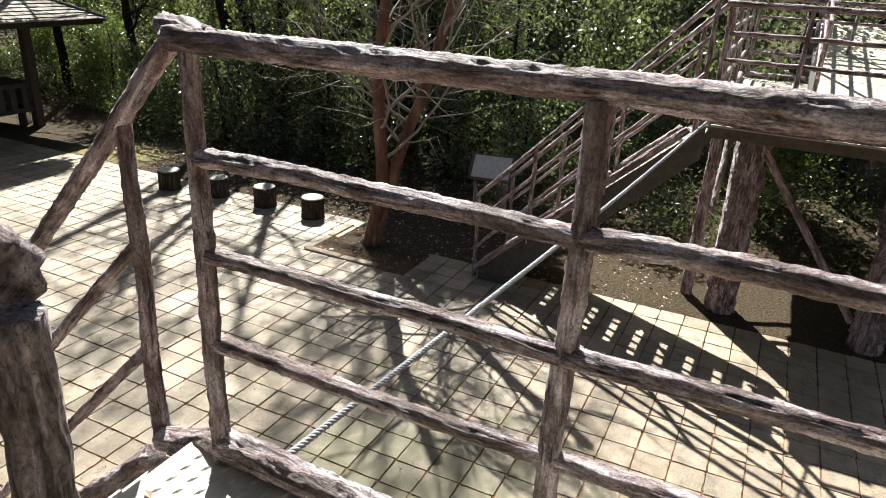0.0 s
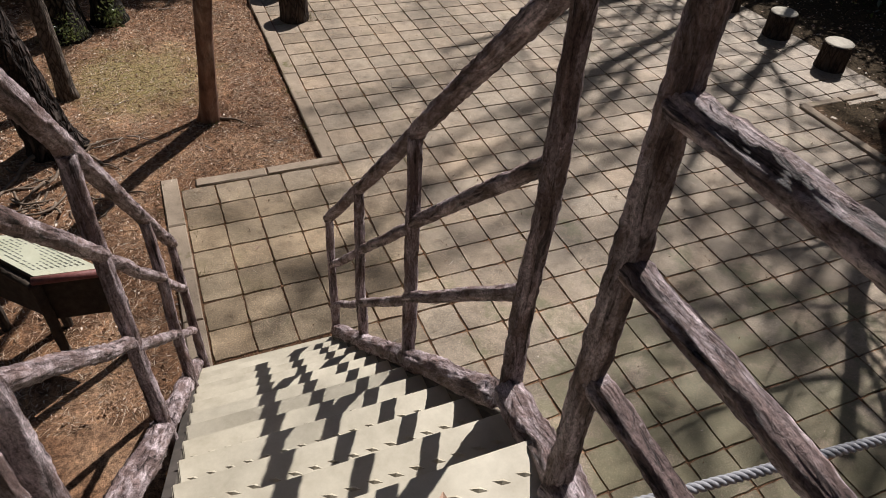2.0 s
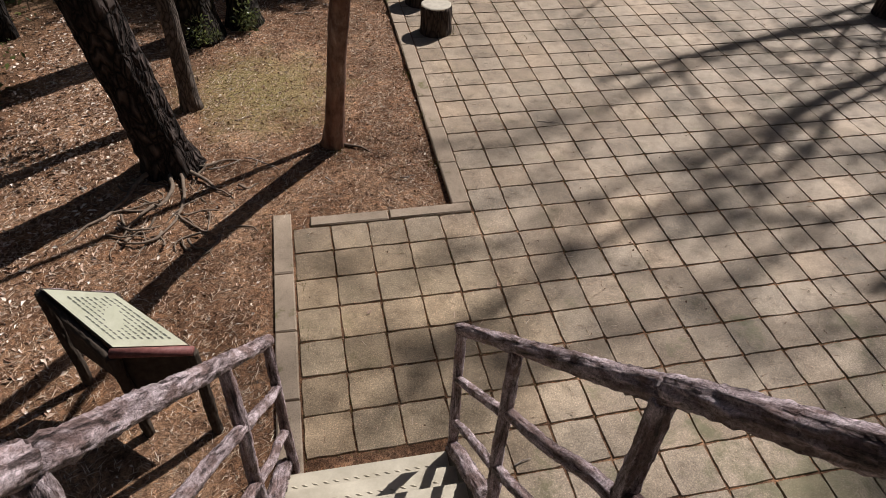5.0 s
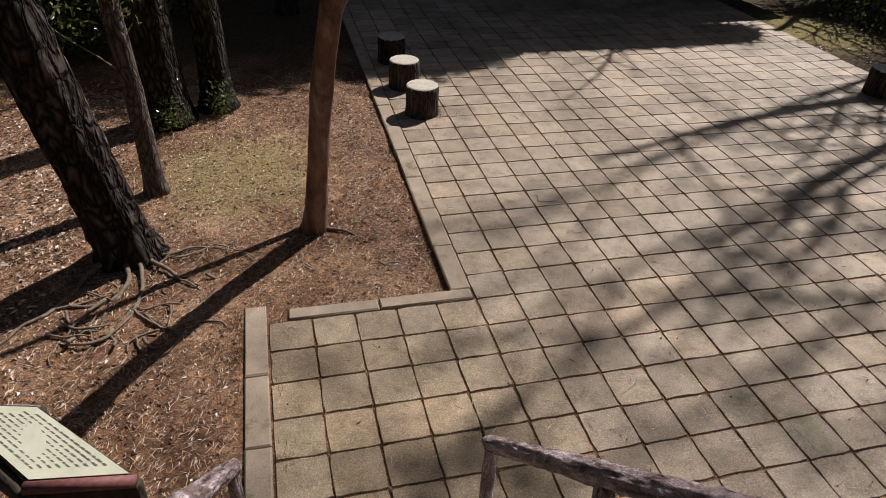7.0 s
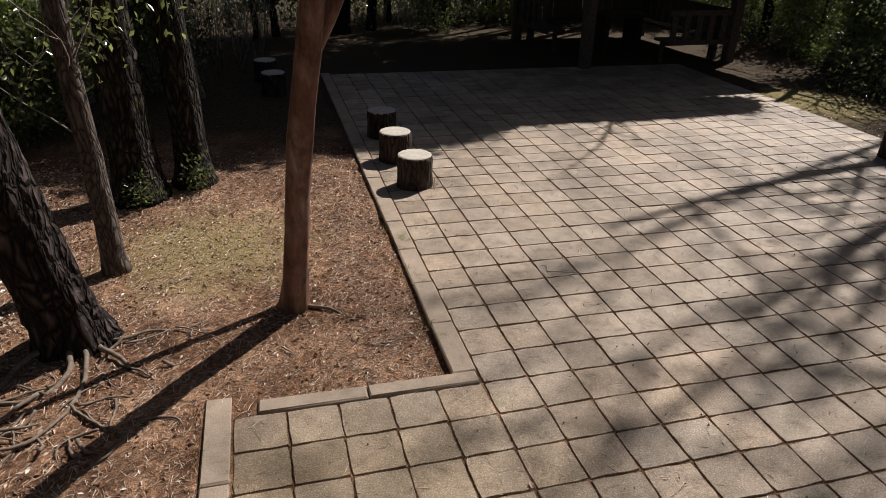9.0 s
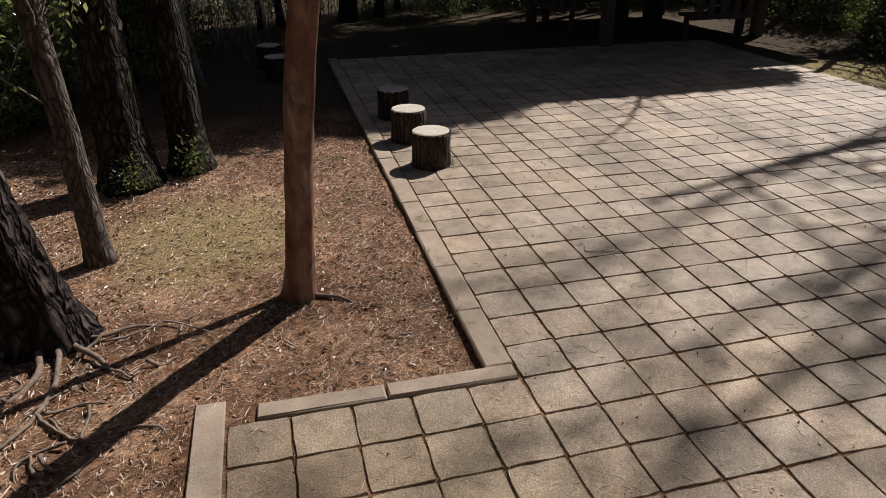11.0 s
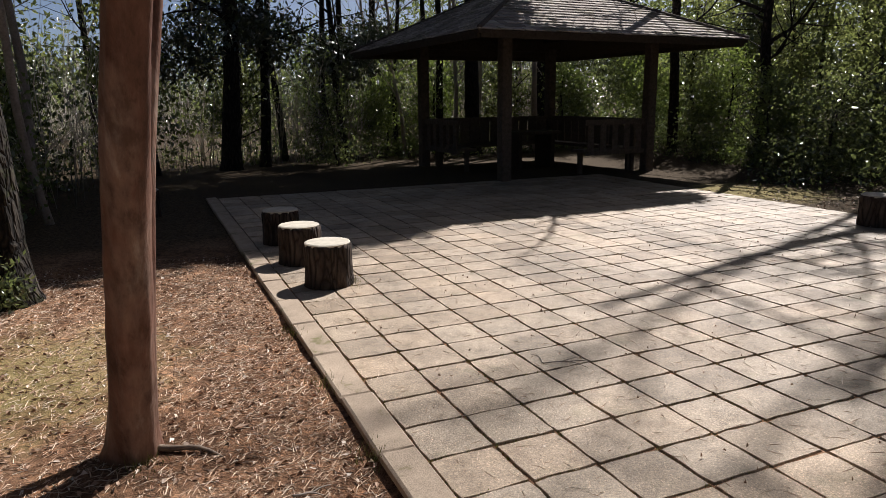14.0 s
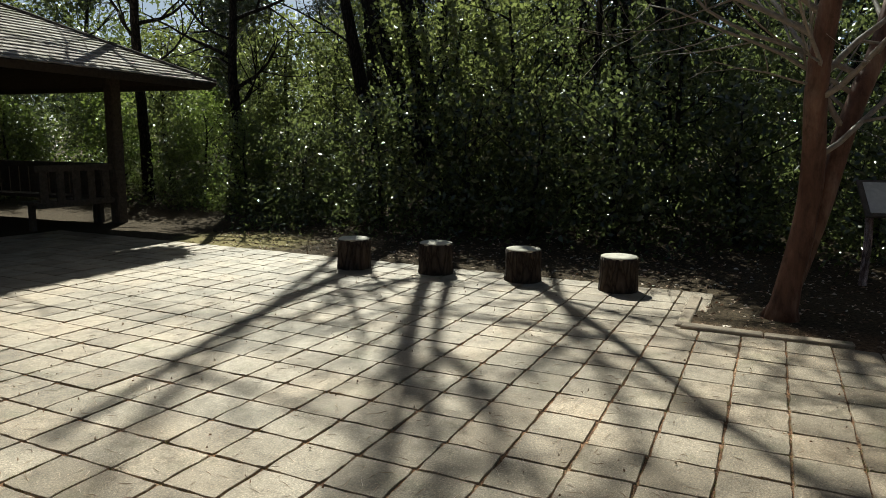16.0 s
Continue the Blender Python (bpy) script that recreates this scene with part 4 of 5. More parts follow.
# leaning pine with spread roots
pine = thing("pine_tree", "thick leaning pine with plated bark and roots spread over the soil", "tree", at=(-2.52, 1.06, 0))
me, path = trunk_mesh("trunk", (0, 0, -0.05), (-0.85, -1.4, 7.5), 0.195, 0.14, PINE, 1.0, 0.45, 0.05, 0.16, 0.1, 36, 0.07)
put("trunk", me, pine, "deeply plated grey-brown bark")
for spec in ((0.14, -0.12, -1.1, 0.75, 0.03), (0.0, -0.18, -1.9, 1.0, 0.032), (0.17, -0.06, -0.35, 0.7, 0.022), (-0.15, -0.18, -2.3, 1.1, 0.035), (0.08, -0.2, -1.45, 1.25, 0.026), (0.3, -0.35, -0.9, 0.6, 0.014), (-0.1, -0.6, -2.6, 0.7, 0.02), (0.1, -0.75, -0.4, 0.55, 0.016), (0.0, -0.95, -2.2, 0.6, 0.02), (0.25, -0.55, -2.0, 0.6, 0.012), (-0.35, -0.8, -1.2, 0.6, 0.018)):
    put("root", root_mesh("root", [spec], ROOT, R), pine, "pale twisted surface root")
for k in range(26):
    a = R.uniform(0, 6.28)
    d = R.uniform(0.25, 1.25)
    spec = (0.05 + 0.45 * math.cos(a) * d, -0.65 + 0.55 * math.sin(a) * d, R.uniform(0, 6.28), R.uniform(0.2, 0.55), R.uniform(0.008, 0.02))
    put("root", root_mesh("root", [spec], ROOT, R), pine, "pale twisted surface root")
put("bare_crown", limb_set(R, path, 0.15, 0.65, 7, 1.6, 0.3, BARK, 1), pine)
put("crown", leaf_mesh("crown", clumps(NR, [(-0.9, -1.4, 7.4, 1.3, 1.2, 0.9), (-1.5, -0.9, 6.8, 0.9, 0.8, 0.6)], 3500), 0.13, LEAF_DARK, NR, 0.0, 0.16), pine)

# smooth red-barked twin stem
myrtle = thing("crape_myrtle", "smooth pinkish-brown twin-stemmed tree on the soil bed", "tree", at=(-1.09, 1.2, 0))
me, path = trunk_mesh("trunk", (0, 0, -0.04), (0.42, -1.2, 4.6), 0.092, 0.05, PINK, 2.0, 0.4, 0.06, 0.14, 0.07, 24, 0.07)
put("trunk", me, myrtle, "smooth flaking pinkish bark")
me, path2 = trunk_mesh("second_stem", (0.05, 0.1, -0.03), (0.62, 0.85, 4.6), 0.04, 0.028, PINK, 6.0, 0.3, 0.07, 0.08, 0.08, 14, 0.09)
limb = bend_path((0.17, -0.49, 1.85), (1.0, -0.85, 3.6), 14, 0.08, 3.0)
v, f = tube(limb, [0.055 - 0.002 * k for k in range(15)], 14, 0.08, 9.0, 0.1, 4.0)
put("limb", mesh_of("limb", v, f, PINK, True), myrtle, "forked upper limb")
put("second_stem", me, myrtle, "slender second stem")
put("root", root_mesh("root", [(0.04, -0.03, -0.3, 0.46, 0.026)], ROOT, R, 0.12), myrtle, "pale surface root")
put("bare_crown", limb_set(R, path, 0.12, 0.75, 6, 1.5, 0.9, TWIG, 2), myrtle)

# thin tree, two mossy trunks behind it
thin = thing("young_tree", "slender grey tree with bare side shoots", "tree", at=(-2.43, 2.04, 0))
me, path = trunk_mesh("trunk", (0, 0, -0.04), (-0.12, -0.05, 4.5), 0.09, 0.05, YOUNG, 3.0, 0.35, 0.1, 0.05, 0.05, 20)
put("trunk", me, thin, "grey-brown bark")
put("bare_crown", limb_set(R, path, 0.095, 0.25, 14, 0.8, 0.7, TWIG, 2, thin=0.09), thin, "bare pale shoots")
put("leaf_sprays", leaf_mesh("leaf_sprays", clumps(NR, [(-0.35, 0.3, 1.7, 0.45, 0.4, 0.3), (0.3, 0.25, 2.0, 0.4, 0.4, 0.35), (-0.1, 0.4, 2.5, 0.5, 0.5, 0.4)], 220, 0.3), 0.07, LEAF_SUN, NR), thin, "sparse small leaves on the shoots")
for (x, y), r, tall in (((-1.95, 3.95), 0.17, 8), ((-2.45, 3.65), 0.21, 9)):
    t = thing("mossy_tree", "dark straight trunk with moss and ferns at its foot", "tree", "trees on the shaded bank", (x, y, 0))
    me, path = trunk_mesh("trunk", (0, 0, -0.05), (-0.2, 0.3, tall), r, r * 0.6, MOSSY, x, 0.5, 0.08, 0.12, 0.08, 24)
    put("trunk", me, t, "dark mossy bark")
    put("bare_crown", limb_set(R, path, 0.12, 0.5, 8, 2.2, 0.4, BARK, 2), t)
    q = NR.normal(size=(420, 2)) * 0.07 + (0.04, -r - 0.04)
    fern = np.column_stack([q, np.abs(NR.normal(size=420)) * 0.14 + 0.03])
    tagged(put("fern", leaf_mesh("fern", fern, 0.05, LEAF, NR, -0.5), t, "small ferns on the bark"), kind="stuff")
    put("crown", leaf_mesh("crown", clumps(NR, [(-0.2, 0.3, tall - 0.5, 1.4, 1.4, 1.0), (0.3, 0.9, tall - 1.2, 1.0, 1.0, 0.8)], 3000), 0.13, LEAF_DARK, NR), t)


def bare_tree(name, label, at, stems, r0, mat, twig, seed, count=10, length=2.2, flare=0.35, thin=0.36, tip=0.3):
    rng = random.Random(seed)
    t = thing(name, label, "tree", at=at)
    for k, head in enumerate(stems):
        me, path = trunk_mesh("stem", (0.05 * k, 0.04 * (k % 2), -0.05), head, r0 * (1 - 0.12 * k), r0 * tip, mat, seed + k, flare, 0.22, 0.08, 0.07, 16, 0.15)
        put("stem", me, t, "smooth grey-brown stem")
        put("bare_crown", limb_set(rng, path, r0, 0.28, count, length, 0.75, twig, 2, 5, thin), t, "bare forked branches")
    return t


bare_tree("bare_tree", "bare spreading tree with several stems behind the stools", (10.9, 4.31, 0.2), [(0.81, 4.99, 12.3), (0.79, 2.99, 12.0), (0.73, 0.56, 11.0)], 0.15, BARK, BARK, 21, 6, 2.2, thin=0.3)
bare_tree("crape_myrtle", "smooth pale twin-stemmed bare tree in the soil bed", (6.1, -1.17, 0.0), [(-0.05, -0.28, 4.8), (0.95, -1.2, 5.0)], 0.1, PINK, TWIG, 5, 18, 2.3, 0.6, 0.27, 0.62)
bare_tree("bare_tree", "tall bare tree behind the paving", (10.9, 5.7, 0.2), [(0.43, 1.19, 6.5)], 0.17, BARK, BARK, 31, 5, 2.0, thin=0.2)
# from here on: trees added sunward, mostly unseen, to throw branch shadows on the paving
bare_tree("bare_tree", "tall bare tree behind the paving", (12.8, 2.2, 0.3), [(1.36, 1.99, 16.0)], 0.13, BARK, BARK, 33, 6, 3.2, thin=0.24)


bare_tree("bare_tree", "very tall slender bare tree added behind the paving for its shadow", (13.5, 6.7, 0.4), [(1.55, 5.0, 19.0)], 0.09, BARK, BARK, 37, 9, 2.7, thin=0.5)
bare_tree("bare_tree", "very tall slender bare tree added behind the paving for its shadow", (13.2, 5.2, 0.4), [(1.02, 4.83, 18.5)], 0.085, BARK, BARK, 39, 9, 2.8, thin=0.5)
bare_tree("bare_tree", "tall bare tree with many fine branches, added behind the soil bed for its shadow", (12.5, 1.45, 0.4), [(1.36, 4.3, 17.5)], 0.075, BARK, BARK, 40, 16, 3.0, thin=0.7)
bare_tree("bare_tree", "very tall slender bare tree added behind the paving for its shadow", (12.0, 4.6, 0.3), [(1.19, 4.27, 18.0)], 0.085, BARK, BARK, 47, 9, 2.4, thin=0.75)
bare_tree("bare_tree", "tall bare tree with many fine branches, added behind the paving for its shadow", (12.8, 3.5, 0.4), [(1.25, 5.2, 19.0)], 0.075, BARK, BARK, 38, 14, 2.6, thin=0.7)


def evergreen(name, label, seed, height, crown_r, leaf, size, leaves, low=0.25, trunk_r=0.09, mat=BARK, blobs=9, group=""):
    rng = np.random.default_rng(seed)
    rr = random.Random(seed)
    t = thing(name, label, "tree" if height > 2.5 else "shrub", group)
    me, path = trunk_mesh("trunk", (0, 0, -0.1), (rr.uniform(-0.3, 0.3), rr.uniform(-0.3, 0.3), height * 0.93), trunk_r, trunk_r * 0.35, mat, seed, 0.4, 0.15, 0.1, 0.08, 12, 0.25)
    put("trunk", me, t, "dark bark")
    put("bare_crown", limb_set(rr, path, trunk_r, low + 0.05, 9, crown_r * 1.1, 0.5, mat, 1, 4), t)
    b = []
    for i in range(blobs):
        u = low + (1 - low) * (i + rng.random()) / blobs
        a = rng.uniform(0, 6.28)
        k = crown_r * (0.62 if u < 0.75 else 0.4)
        b.append((math.cos(a) * k * rng.random(), math.sin(a) * k * rng.random(), u * height, crown_r * rng.uniform(0.4, 0.62), crown_r * rng.uniform(0.4, 0.62), height * rng.uniform(0.08, 0.15)))
    put("crown", leaf_mesh("crown", clumps(rng, b, leaves // blobs, 0.45), size, leaf, rng, 0.3, 0.55), t, "small glossy leaves with gaps")
    return t


GREENS = [
    evergreen("camellia_tree", "dense evergreen tree with small glossy leaves", 41, 4.6, 1.5, LEAF, 0.135, 3400, 0.06, 0.08, BARK, 14, "evergreens round the square"),
    evergreen("camellia_tree", "dense evergreen tree with small glossy leaves", 42, 5.4, 1.7, LEAF, 0.135, 4000, 0.1, 0.1, BARK, 15, "evergreens round the square"),
    evergreen("evergreen_shrub", "low leafy evergreen shrub", 43, 2.0, 1.1, LEAF, 0.095, 2300, 0.03, 0.04, BARK, 9, "evergreens round the square"),
    evergreen("bright_shrub", "shrub with sunlight put into its bright green leaf colour", 44, 2.3, 1.1, LEAF_BRIGHT, 0.09, 5000, 0.1, 0.04, BARK, 9, "evergreens round the square"),
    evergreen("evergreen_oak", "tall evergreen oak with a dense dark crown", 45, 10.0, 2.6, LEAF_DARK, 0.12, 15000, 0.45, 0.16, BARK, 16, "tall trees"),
    evergreen("camellia_tree", "evergreen tree with sunlight put into its yellow-green leaf colour", 46, 4.8, 1.5, LEAF_SUN, 0.135, 3600, 0.08, 0.08, BARK, 14, "evergreens round the square"),
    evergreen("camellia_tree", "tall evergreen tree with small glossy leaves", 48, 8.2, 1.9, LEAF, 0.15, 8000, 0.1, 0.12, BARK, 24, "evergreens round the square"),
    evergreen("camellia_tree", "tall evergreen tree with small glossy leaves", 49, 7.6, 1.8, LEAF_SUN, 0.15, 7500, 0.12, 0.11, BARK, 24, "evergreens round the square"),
]
PLACES = [
    # (kind, x, y, turn, scale)
    (2, 9.4, 4.6, 20, 1.0), (2, 9.5, 3.3, 130, 1.05), (2, 9.6, 2.2, 80, 1.05), (2, 9.5, 0.9, 10, 1.05), (2, 9.7, -0.6, 200, 1.05), (2, 9.6, -2.2, 50, 0.9), (2, 9.4, 6.3, 150, 0.85),
    (5, 11.1, 5.2, 60, 0.74), (5, 10.5, 3.9, 10, 0.72), (5, 10.6, 2.9, 210, 0.74), (1, 11.0, 1.9, 90, 0.64), (0, 10.7, 0.3, 130, 0.74), (1, 11.1, -1.4, 250, 0.64), (0, 10.8, -3.2, 300, 0.74), (5, 12.0, 7.3, 40, 0.72), (5, 13.7, 8.8, 140, 0.65), (5, 15.6, 9.8, 240, 0.7),
    (5, 13.2, 6.2, 15, 0.7), (5, 12.8, 4.4, 75, 0.78), (5, 13.0, 2.6, 160, 0.66), (0, 12.7, 0.9, 220, 0.78), (1, 13.0, -0.9, 280, 0.68), (0, 12.9, -2.8, 330, 0.78), (1, 12.8, -5.3, 45, 0.9), (0, 13.4, -7.6, 100, 1.0), (5, 15.2, 5.4, 12, 0.98), (5, 15.4, 3.4, 200, 0.84), (0, 15.0, 1.6, 300, 0.98), (1, 15.5, -0.2, 90, 0.84), (0, 15.2, -2.2, 30, 0.98), (5, 17.6, 6.6, 10, 1.05), (5, 17.6, 4.6, 120, 1.05), (0, 17.8, 2.0, 220, 1.25), (1, 17.5, -0.8, 10, 1.05), (0, 17.9, -3.6, 80, 1.25),
    (7, 18.4, 9.2, 200, 0.9), (6, 18.3, 7.2, 300, 0.95), (7, 18.2, 5.4, 90, 0.95), (6, 18.4, 3.4, 30, 0.95), (6, 18.2, 1.2, 140, 0.95), (6, 18.3, -1.4, 260, 0.95), (6, 18.5, -4.0, 190, 0.95),
    (7, 15.6, 13.4, 240, 0.8), (6, 14.0, 17.4, 50, 0.85), (7, 17.4, 15.2, 70, 0.9),
    # the oaks south and west are added out of view to hold back skylight
    (4, 21.0, 3.0, 0, 1.1), (4, 21.5, -2.0, 70, 1.1), (4, 20.0, -6.5, 140, 1.0), (4, 17.4, -10.2, 300, 1.0), (4, -6.8, -2.0, 10, 1.0), (4, -7.2, -6.5, 70, 1.1), (4, -5.4, -11.0, 130, 1.1), (4, -0.5, -12.5, 190, 1.1), (4, 4.6, -13.0, 250, 1.1), (4, 9.5, -14.0, 310, 1.1), (4, -11.0, -1.0, 20, 1.2), (4, -10.0, -8.0, 90, 1.2), (4, -7.5, 1.6, 60, 1.0),
    (3, 9.6, 7.6, 10, 0.7), (3, 10.6, 9.6, 130, 0.85), (3, 10.8, 12.2, 250, 0.8), (5, 11.5, 8.2, 33, 0.75), (5, 11.4, 11.4, 111, 0.75), (5, 12.2, 9.4, 200, 0.7),
    (3, 9.6, 14.4, 0, 0.9), (3, 6.2, 15.4, 90, 1.0), (3, 4.8, 15.2, 200, 0.85), (2, 3.0, 13.3, 20, 0.8), (3, 10.8, -6.2, 300, 0.9), (3, 11.6, 13.6, 250, 1.1),
    (5, 8.2, 15.4, 10, 0.8), (5, 5.5, 16.5, 130, 0.7), (5, 10.7, 16.2, 220, 1.0), (3, 3.2, 16.0, 60, 1.2),
    (5, 1.0, 14.6, 0, 0.9), (5, -1.2, 13.0, 120, 0.9), (2, -2.6, 11.2, 0, 1.0), (5, -3.6, 12.6, 240, 1.0), (3, -4.5, 9.0, 60, 1.0), (5, -5.6, 11.4, 20, 1.0), (5, -6.0, 8.2, 200, 0.9), (3, -5.6, 6.6, 99, 0.9), (5, -7.6, 6.0, 40, 0.95), (5, -8.0, 3.4, 310, 0.9), (3, -6.9, 4.4, 0, 0.8), (3, -5.2, 4.7, 0, 0.6), (3, -3.9, 6.1, 30, 0.75), (5, -6.6, 7.4, 30, 1.1), (3, -3.0, 8.0, 80, 0.9), (5, -8.4, 9.0, 130, 1.2), (3, -5.9, 5.6, 220, 1.0), (5, -4.6, 9.8, 280, 1.0), (5, -9.4, 5.4, 10, 1.2), (3, -4.6, 5.4, 110, 0.7), (3, -4.3, 7.2, 200, 0.7),
      (4, -11.0, 4.0, 20, 0.9),
    (4, 20.4, 8.6, 200, 1.1), (5, 19.0, 10.6, 200, 1.4), (4, 23.5, 14.5, 20, 1.0),
    (2, 7.6, -9.6, 10, 1.0), (0, 9.8, -10.4, 60, 0.9), (1, 12.2, -10.0, 130, 1.1),
]
used = set()
for k, x, y, turn, s in PLACES:
    src = GREENS[k]
    m = Matrix.Translation((x, y, ground_height(x, y))) @ Matrix.Rotation(radians(turn), 4, "Z")
    if k in used:
        ob = copy_thing(src, m)
    else:
        ob = src
        ob.matrix_basis = m
    ob.scale = (s, s, s)
    used.add(k)

# tall dark trees; the high crowns are unseen, laid out to shade the pavilion and the ground beside it
for x, y, tall, r, lean, seed, blobs in (
    (6.95, 14.6, 11.0, 0.2, (-0.2, -0.2), 61, [(-1.91, -2.18, 8.2, 2.2, 1.6, 1.3), (-4.12, -2.8, 8.0, 2.0, 1.6, 1.2), (-0.08, -1.32, 8.6, 2.0, 1.6, 1.2), (-5.94, -2.03, 7.8, 1.8, 1.8, 1.2), (-2.06, 0.13, 9.0, 2.4, 1.8, 1.2), (-3.94, -4.13, 7.8, 1.5, 1.0, 0.9), (-1.92, -4.1, 8.0, 1.5, 1.0, 0.9), (-0.21, -3.98, 8.2, 1.4, 1.0, 0.9), (-3.14, -5.13, 7.8, 1.6, 0.8, 0.8), (0.68, -3.1, 8.0, 1.5, 1.2, 0.9), (-0.91, -2.98, 8.2, 1.5, 1.2, 0.9), (-3.35, -4.02, 8.0, 1.0, 0.75, 0.5), (-1.95, -4.02, 8.0, 1.0, 0.75, 0.5), (-0.55, -4.02, 8.0, 1.0, 0.75, 0.5), (0.65, -4.02, 8.0, 1.0, 0.75, 0.5), (-3.35, -2.92, 8.0, 1.0, 0.75, 0.5), (-1.95, -2.92, 8.0, 1.0, 0.75, 0.5), (-0.55, -2.92, 8.0, 1.0, 0.75, 0.5), (0.65, -2.92, 8.0, 1.0, 0.75, 0.5), (-3.35, -1.72, 8.0, 1.0, 0.75, 0.5), (-1.95, -1.72, 8.0, 1.0, 0.75, 0.5), (-0.55, -1.72, 8.0, 1.0, 0.75, 0.5), (0.65, -1.72, 8.0, 1.0, 0.75, 0.5), (-3.35, -4.67, 8.0, 0.9, 0.45, 0.4), (-2.15, -4.67, 8.0, 0.9, 0.45, 0.4), (-0.95, -4.67, 8.0, 0.9, 0.45, 0.4), (0.15, -4.67, 8.0, 0.9, 0.45, 0.4)]),
    (0.7, 13.4, 6.0, 0.2, (0.3, -0.2), 62, [(0.0, 0.0, 2.9, 1.1, 0.9, 0.5), (-1.0, 0.3, 2.3, 0.9, 0.8, 0.4)]),
    (1.5, 13.9, 5.6, 0.12, (0.2, 0.2), 63, [(0.2, 0.0, 2.8, 0.9, 0.8, 0.6)]),
    (3.5, 14.5, 5.0, 0.1, (-0.3, 0.1), 67, [(0.0, 0.0, 2.4, 0.8, 0.7, 0.5), (0.7, 0.2, 2.8, 0.7, 0.7, 0.4)]),
    # row of unseen crowns that draws the edge of the shade on the paving
    (10.3, 10.9, 6.4, 0.12, (-1.4, -1.4), 68, [(-4.6, -1.86, 6.0, 0.6, 0.3, 0.25), (-4.0, -1.71, 6.0, 0.6, 0.3, 0.25), (-3.4, -1.61, 6.0, 0.6, 0.3, 0.25), (-2.8, -1.58, 6.0, 0.6, 0.3, 0.25), (-2.2, -1.58, 6.0, 0.6, 0.3, 0.25), (-1.6, -1.58, 6.0, 0.6, 0.3, 0.25), (-1.0, -1.58, 6.0, 0.6, 0.3, 0.25), (-0.4, -1.58, 6.0, 0.6, 0.3, 0.25), (0.2, -1.56, 6.0, 0.6, 0.3, 0.25)]),
    (10.4, 8.5, 4.6, 0.13, (0.1, 0.1), 69, [(1.2, 0.9, 4.2, 0.6, 0.6, 0.4)]),
    # added to shade the soil bed; the next one dapples the paving
    (11.3, 0.4, 8.5, 0.11, (0.5, 0.9), 65, [(0.37, 0.77, 5.6, 1.3, 1.1, 0.7), (0.75, 1.03, 6.8, 1.3, 1.2, 0.8), (0.31, 0.25, 6.2, 1.1, 0.9, 0.7)]),
    (12.9, 2.4, 15.5, 0.1, (1.1, 2.4), 66, []),
    (9.3, 15.2, 11.0, 0.17, (0.2, 0.1), 64, [(-0.73, -0.42, 8.6, 2.2, 2.0, 1.5), (-2.49, -0.94, 9.2, 1.9, 1.6, 1.3), (-3.33, 0.38, 8.6, 2.0, 2.0, 1.4), (0.89, 0.63, 9.0, 2.0, 2.0, 1.5)]),
):
    t = thing("evergreen_oak", "tall dark evergreen with a straight thick trunk, several of them added for shade", "tree", "tall trees", (x, y, 0))
    me, path = trunk_mesh("trunk", (0, 0, -0.1), (*lean, tall), r, r * 0.45, BARK, seed, 0.4, 0.1, 0.12, 0.08, 18, 0.18)
    put("trunk", me, t, "dark bark")
    put("bare_crown", limb_set(random.Random(seed), path, r, 0.4, 9, 2.2, 0.4, BARK, 1), t)
    rng = np.random.default_rng(seed)
    if blobs:
        put("crown", leaf_mesh("crown", clumps(rng, blobs, 1400 if tall < 6.2 else 5200, 0.25 if tall == 6.4 else 0.5), 0.14 if tall < 6.2 else 0.2, LEAF_DARK, rng), t, "dense dark leaves, the high ones placed out of view for their shade")
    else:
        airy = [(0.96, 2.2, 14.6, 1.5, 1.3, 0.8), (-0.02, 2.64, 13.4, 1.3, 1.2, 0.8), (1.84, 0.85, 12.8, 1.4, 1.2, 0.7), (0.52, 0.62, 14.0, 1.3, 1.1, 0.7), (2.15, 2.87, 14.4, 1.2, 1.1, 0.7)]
        put("crown", leaf_mesh("crown", clumps(rng, airy, 170, 0.4), 0.17, LEAF_DARK, rng), t, "airy dark leaves placed out of view to dapple the paving")


def stand(seed, n, area, heights, mat, label):
    """Thin bare trunks of the wood behind, each a tree of its own."""
    rr = random.Random(seed)
    for k in range(n):
        x, y = rr.uniform(*area[:2]), rr.uniform(*area[2:])
        h = rr.uniform(*heights)
        t = thing("woodland_tree", label, "tree", "bare trees of the wood", (x, y, ground_height(x, y)))
        me, path = trunk_mesh("trunk", (0, 0, -0.1), (rr.uniform(-0.7, 0.7), rr.uniform(-0.7, 0.7), h), rr.uniform(0.05, 0.11), 0.03, mat, seed + k, 0.3, 0.25, 0.05, 0.05, 9, 0.35)
        put("trunk", me, t)
        put("bare_crown", limb_set(rr, path, 0.07, 0.3, 7, 1.8, 0.8, TWIG, 1, 4), t)


stand(71, 9, (2.0, 11.0, 14.2, 19.0), (6, 9), BARK, "thin bare woodland tree behind the pavilion")
stand(72, 9, (-7.5, -0.5, 9.5, 15.0), (5, 9), BARK, "thin bare woodland tree on the shaded bank")
stand(73, 7, (-8.0, -4.0, 2.5, 8.5), (5, 8), BARK, "thin bare woodland tree on the shaded bank")
stand(75, 12, (-9.0, -2.0, 7.5, 14.0), (4, 8), TWIG, "thin pale bare woodland tree")
stand(76, 8, (2.0, 11.0, 14.2, 18.0), (4, 7), TWIG, "thin pale bare woodland tree")
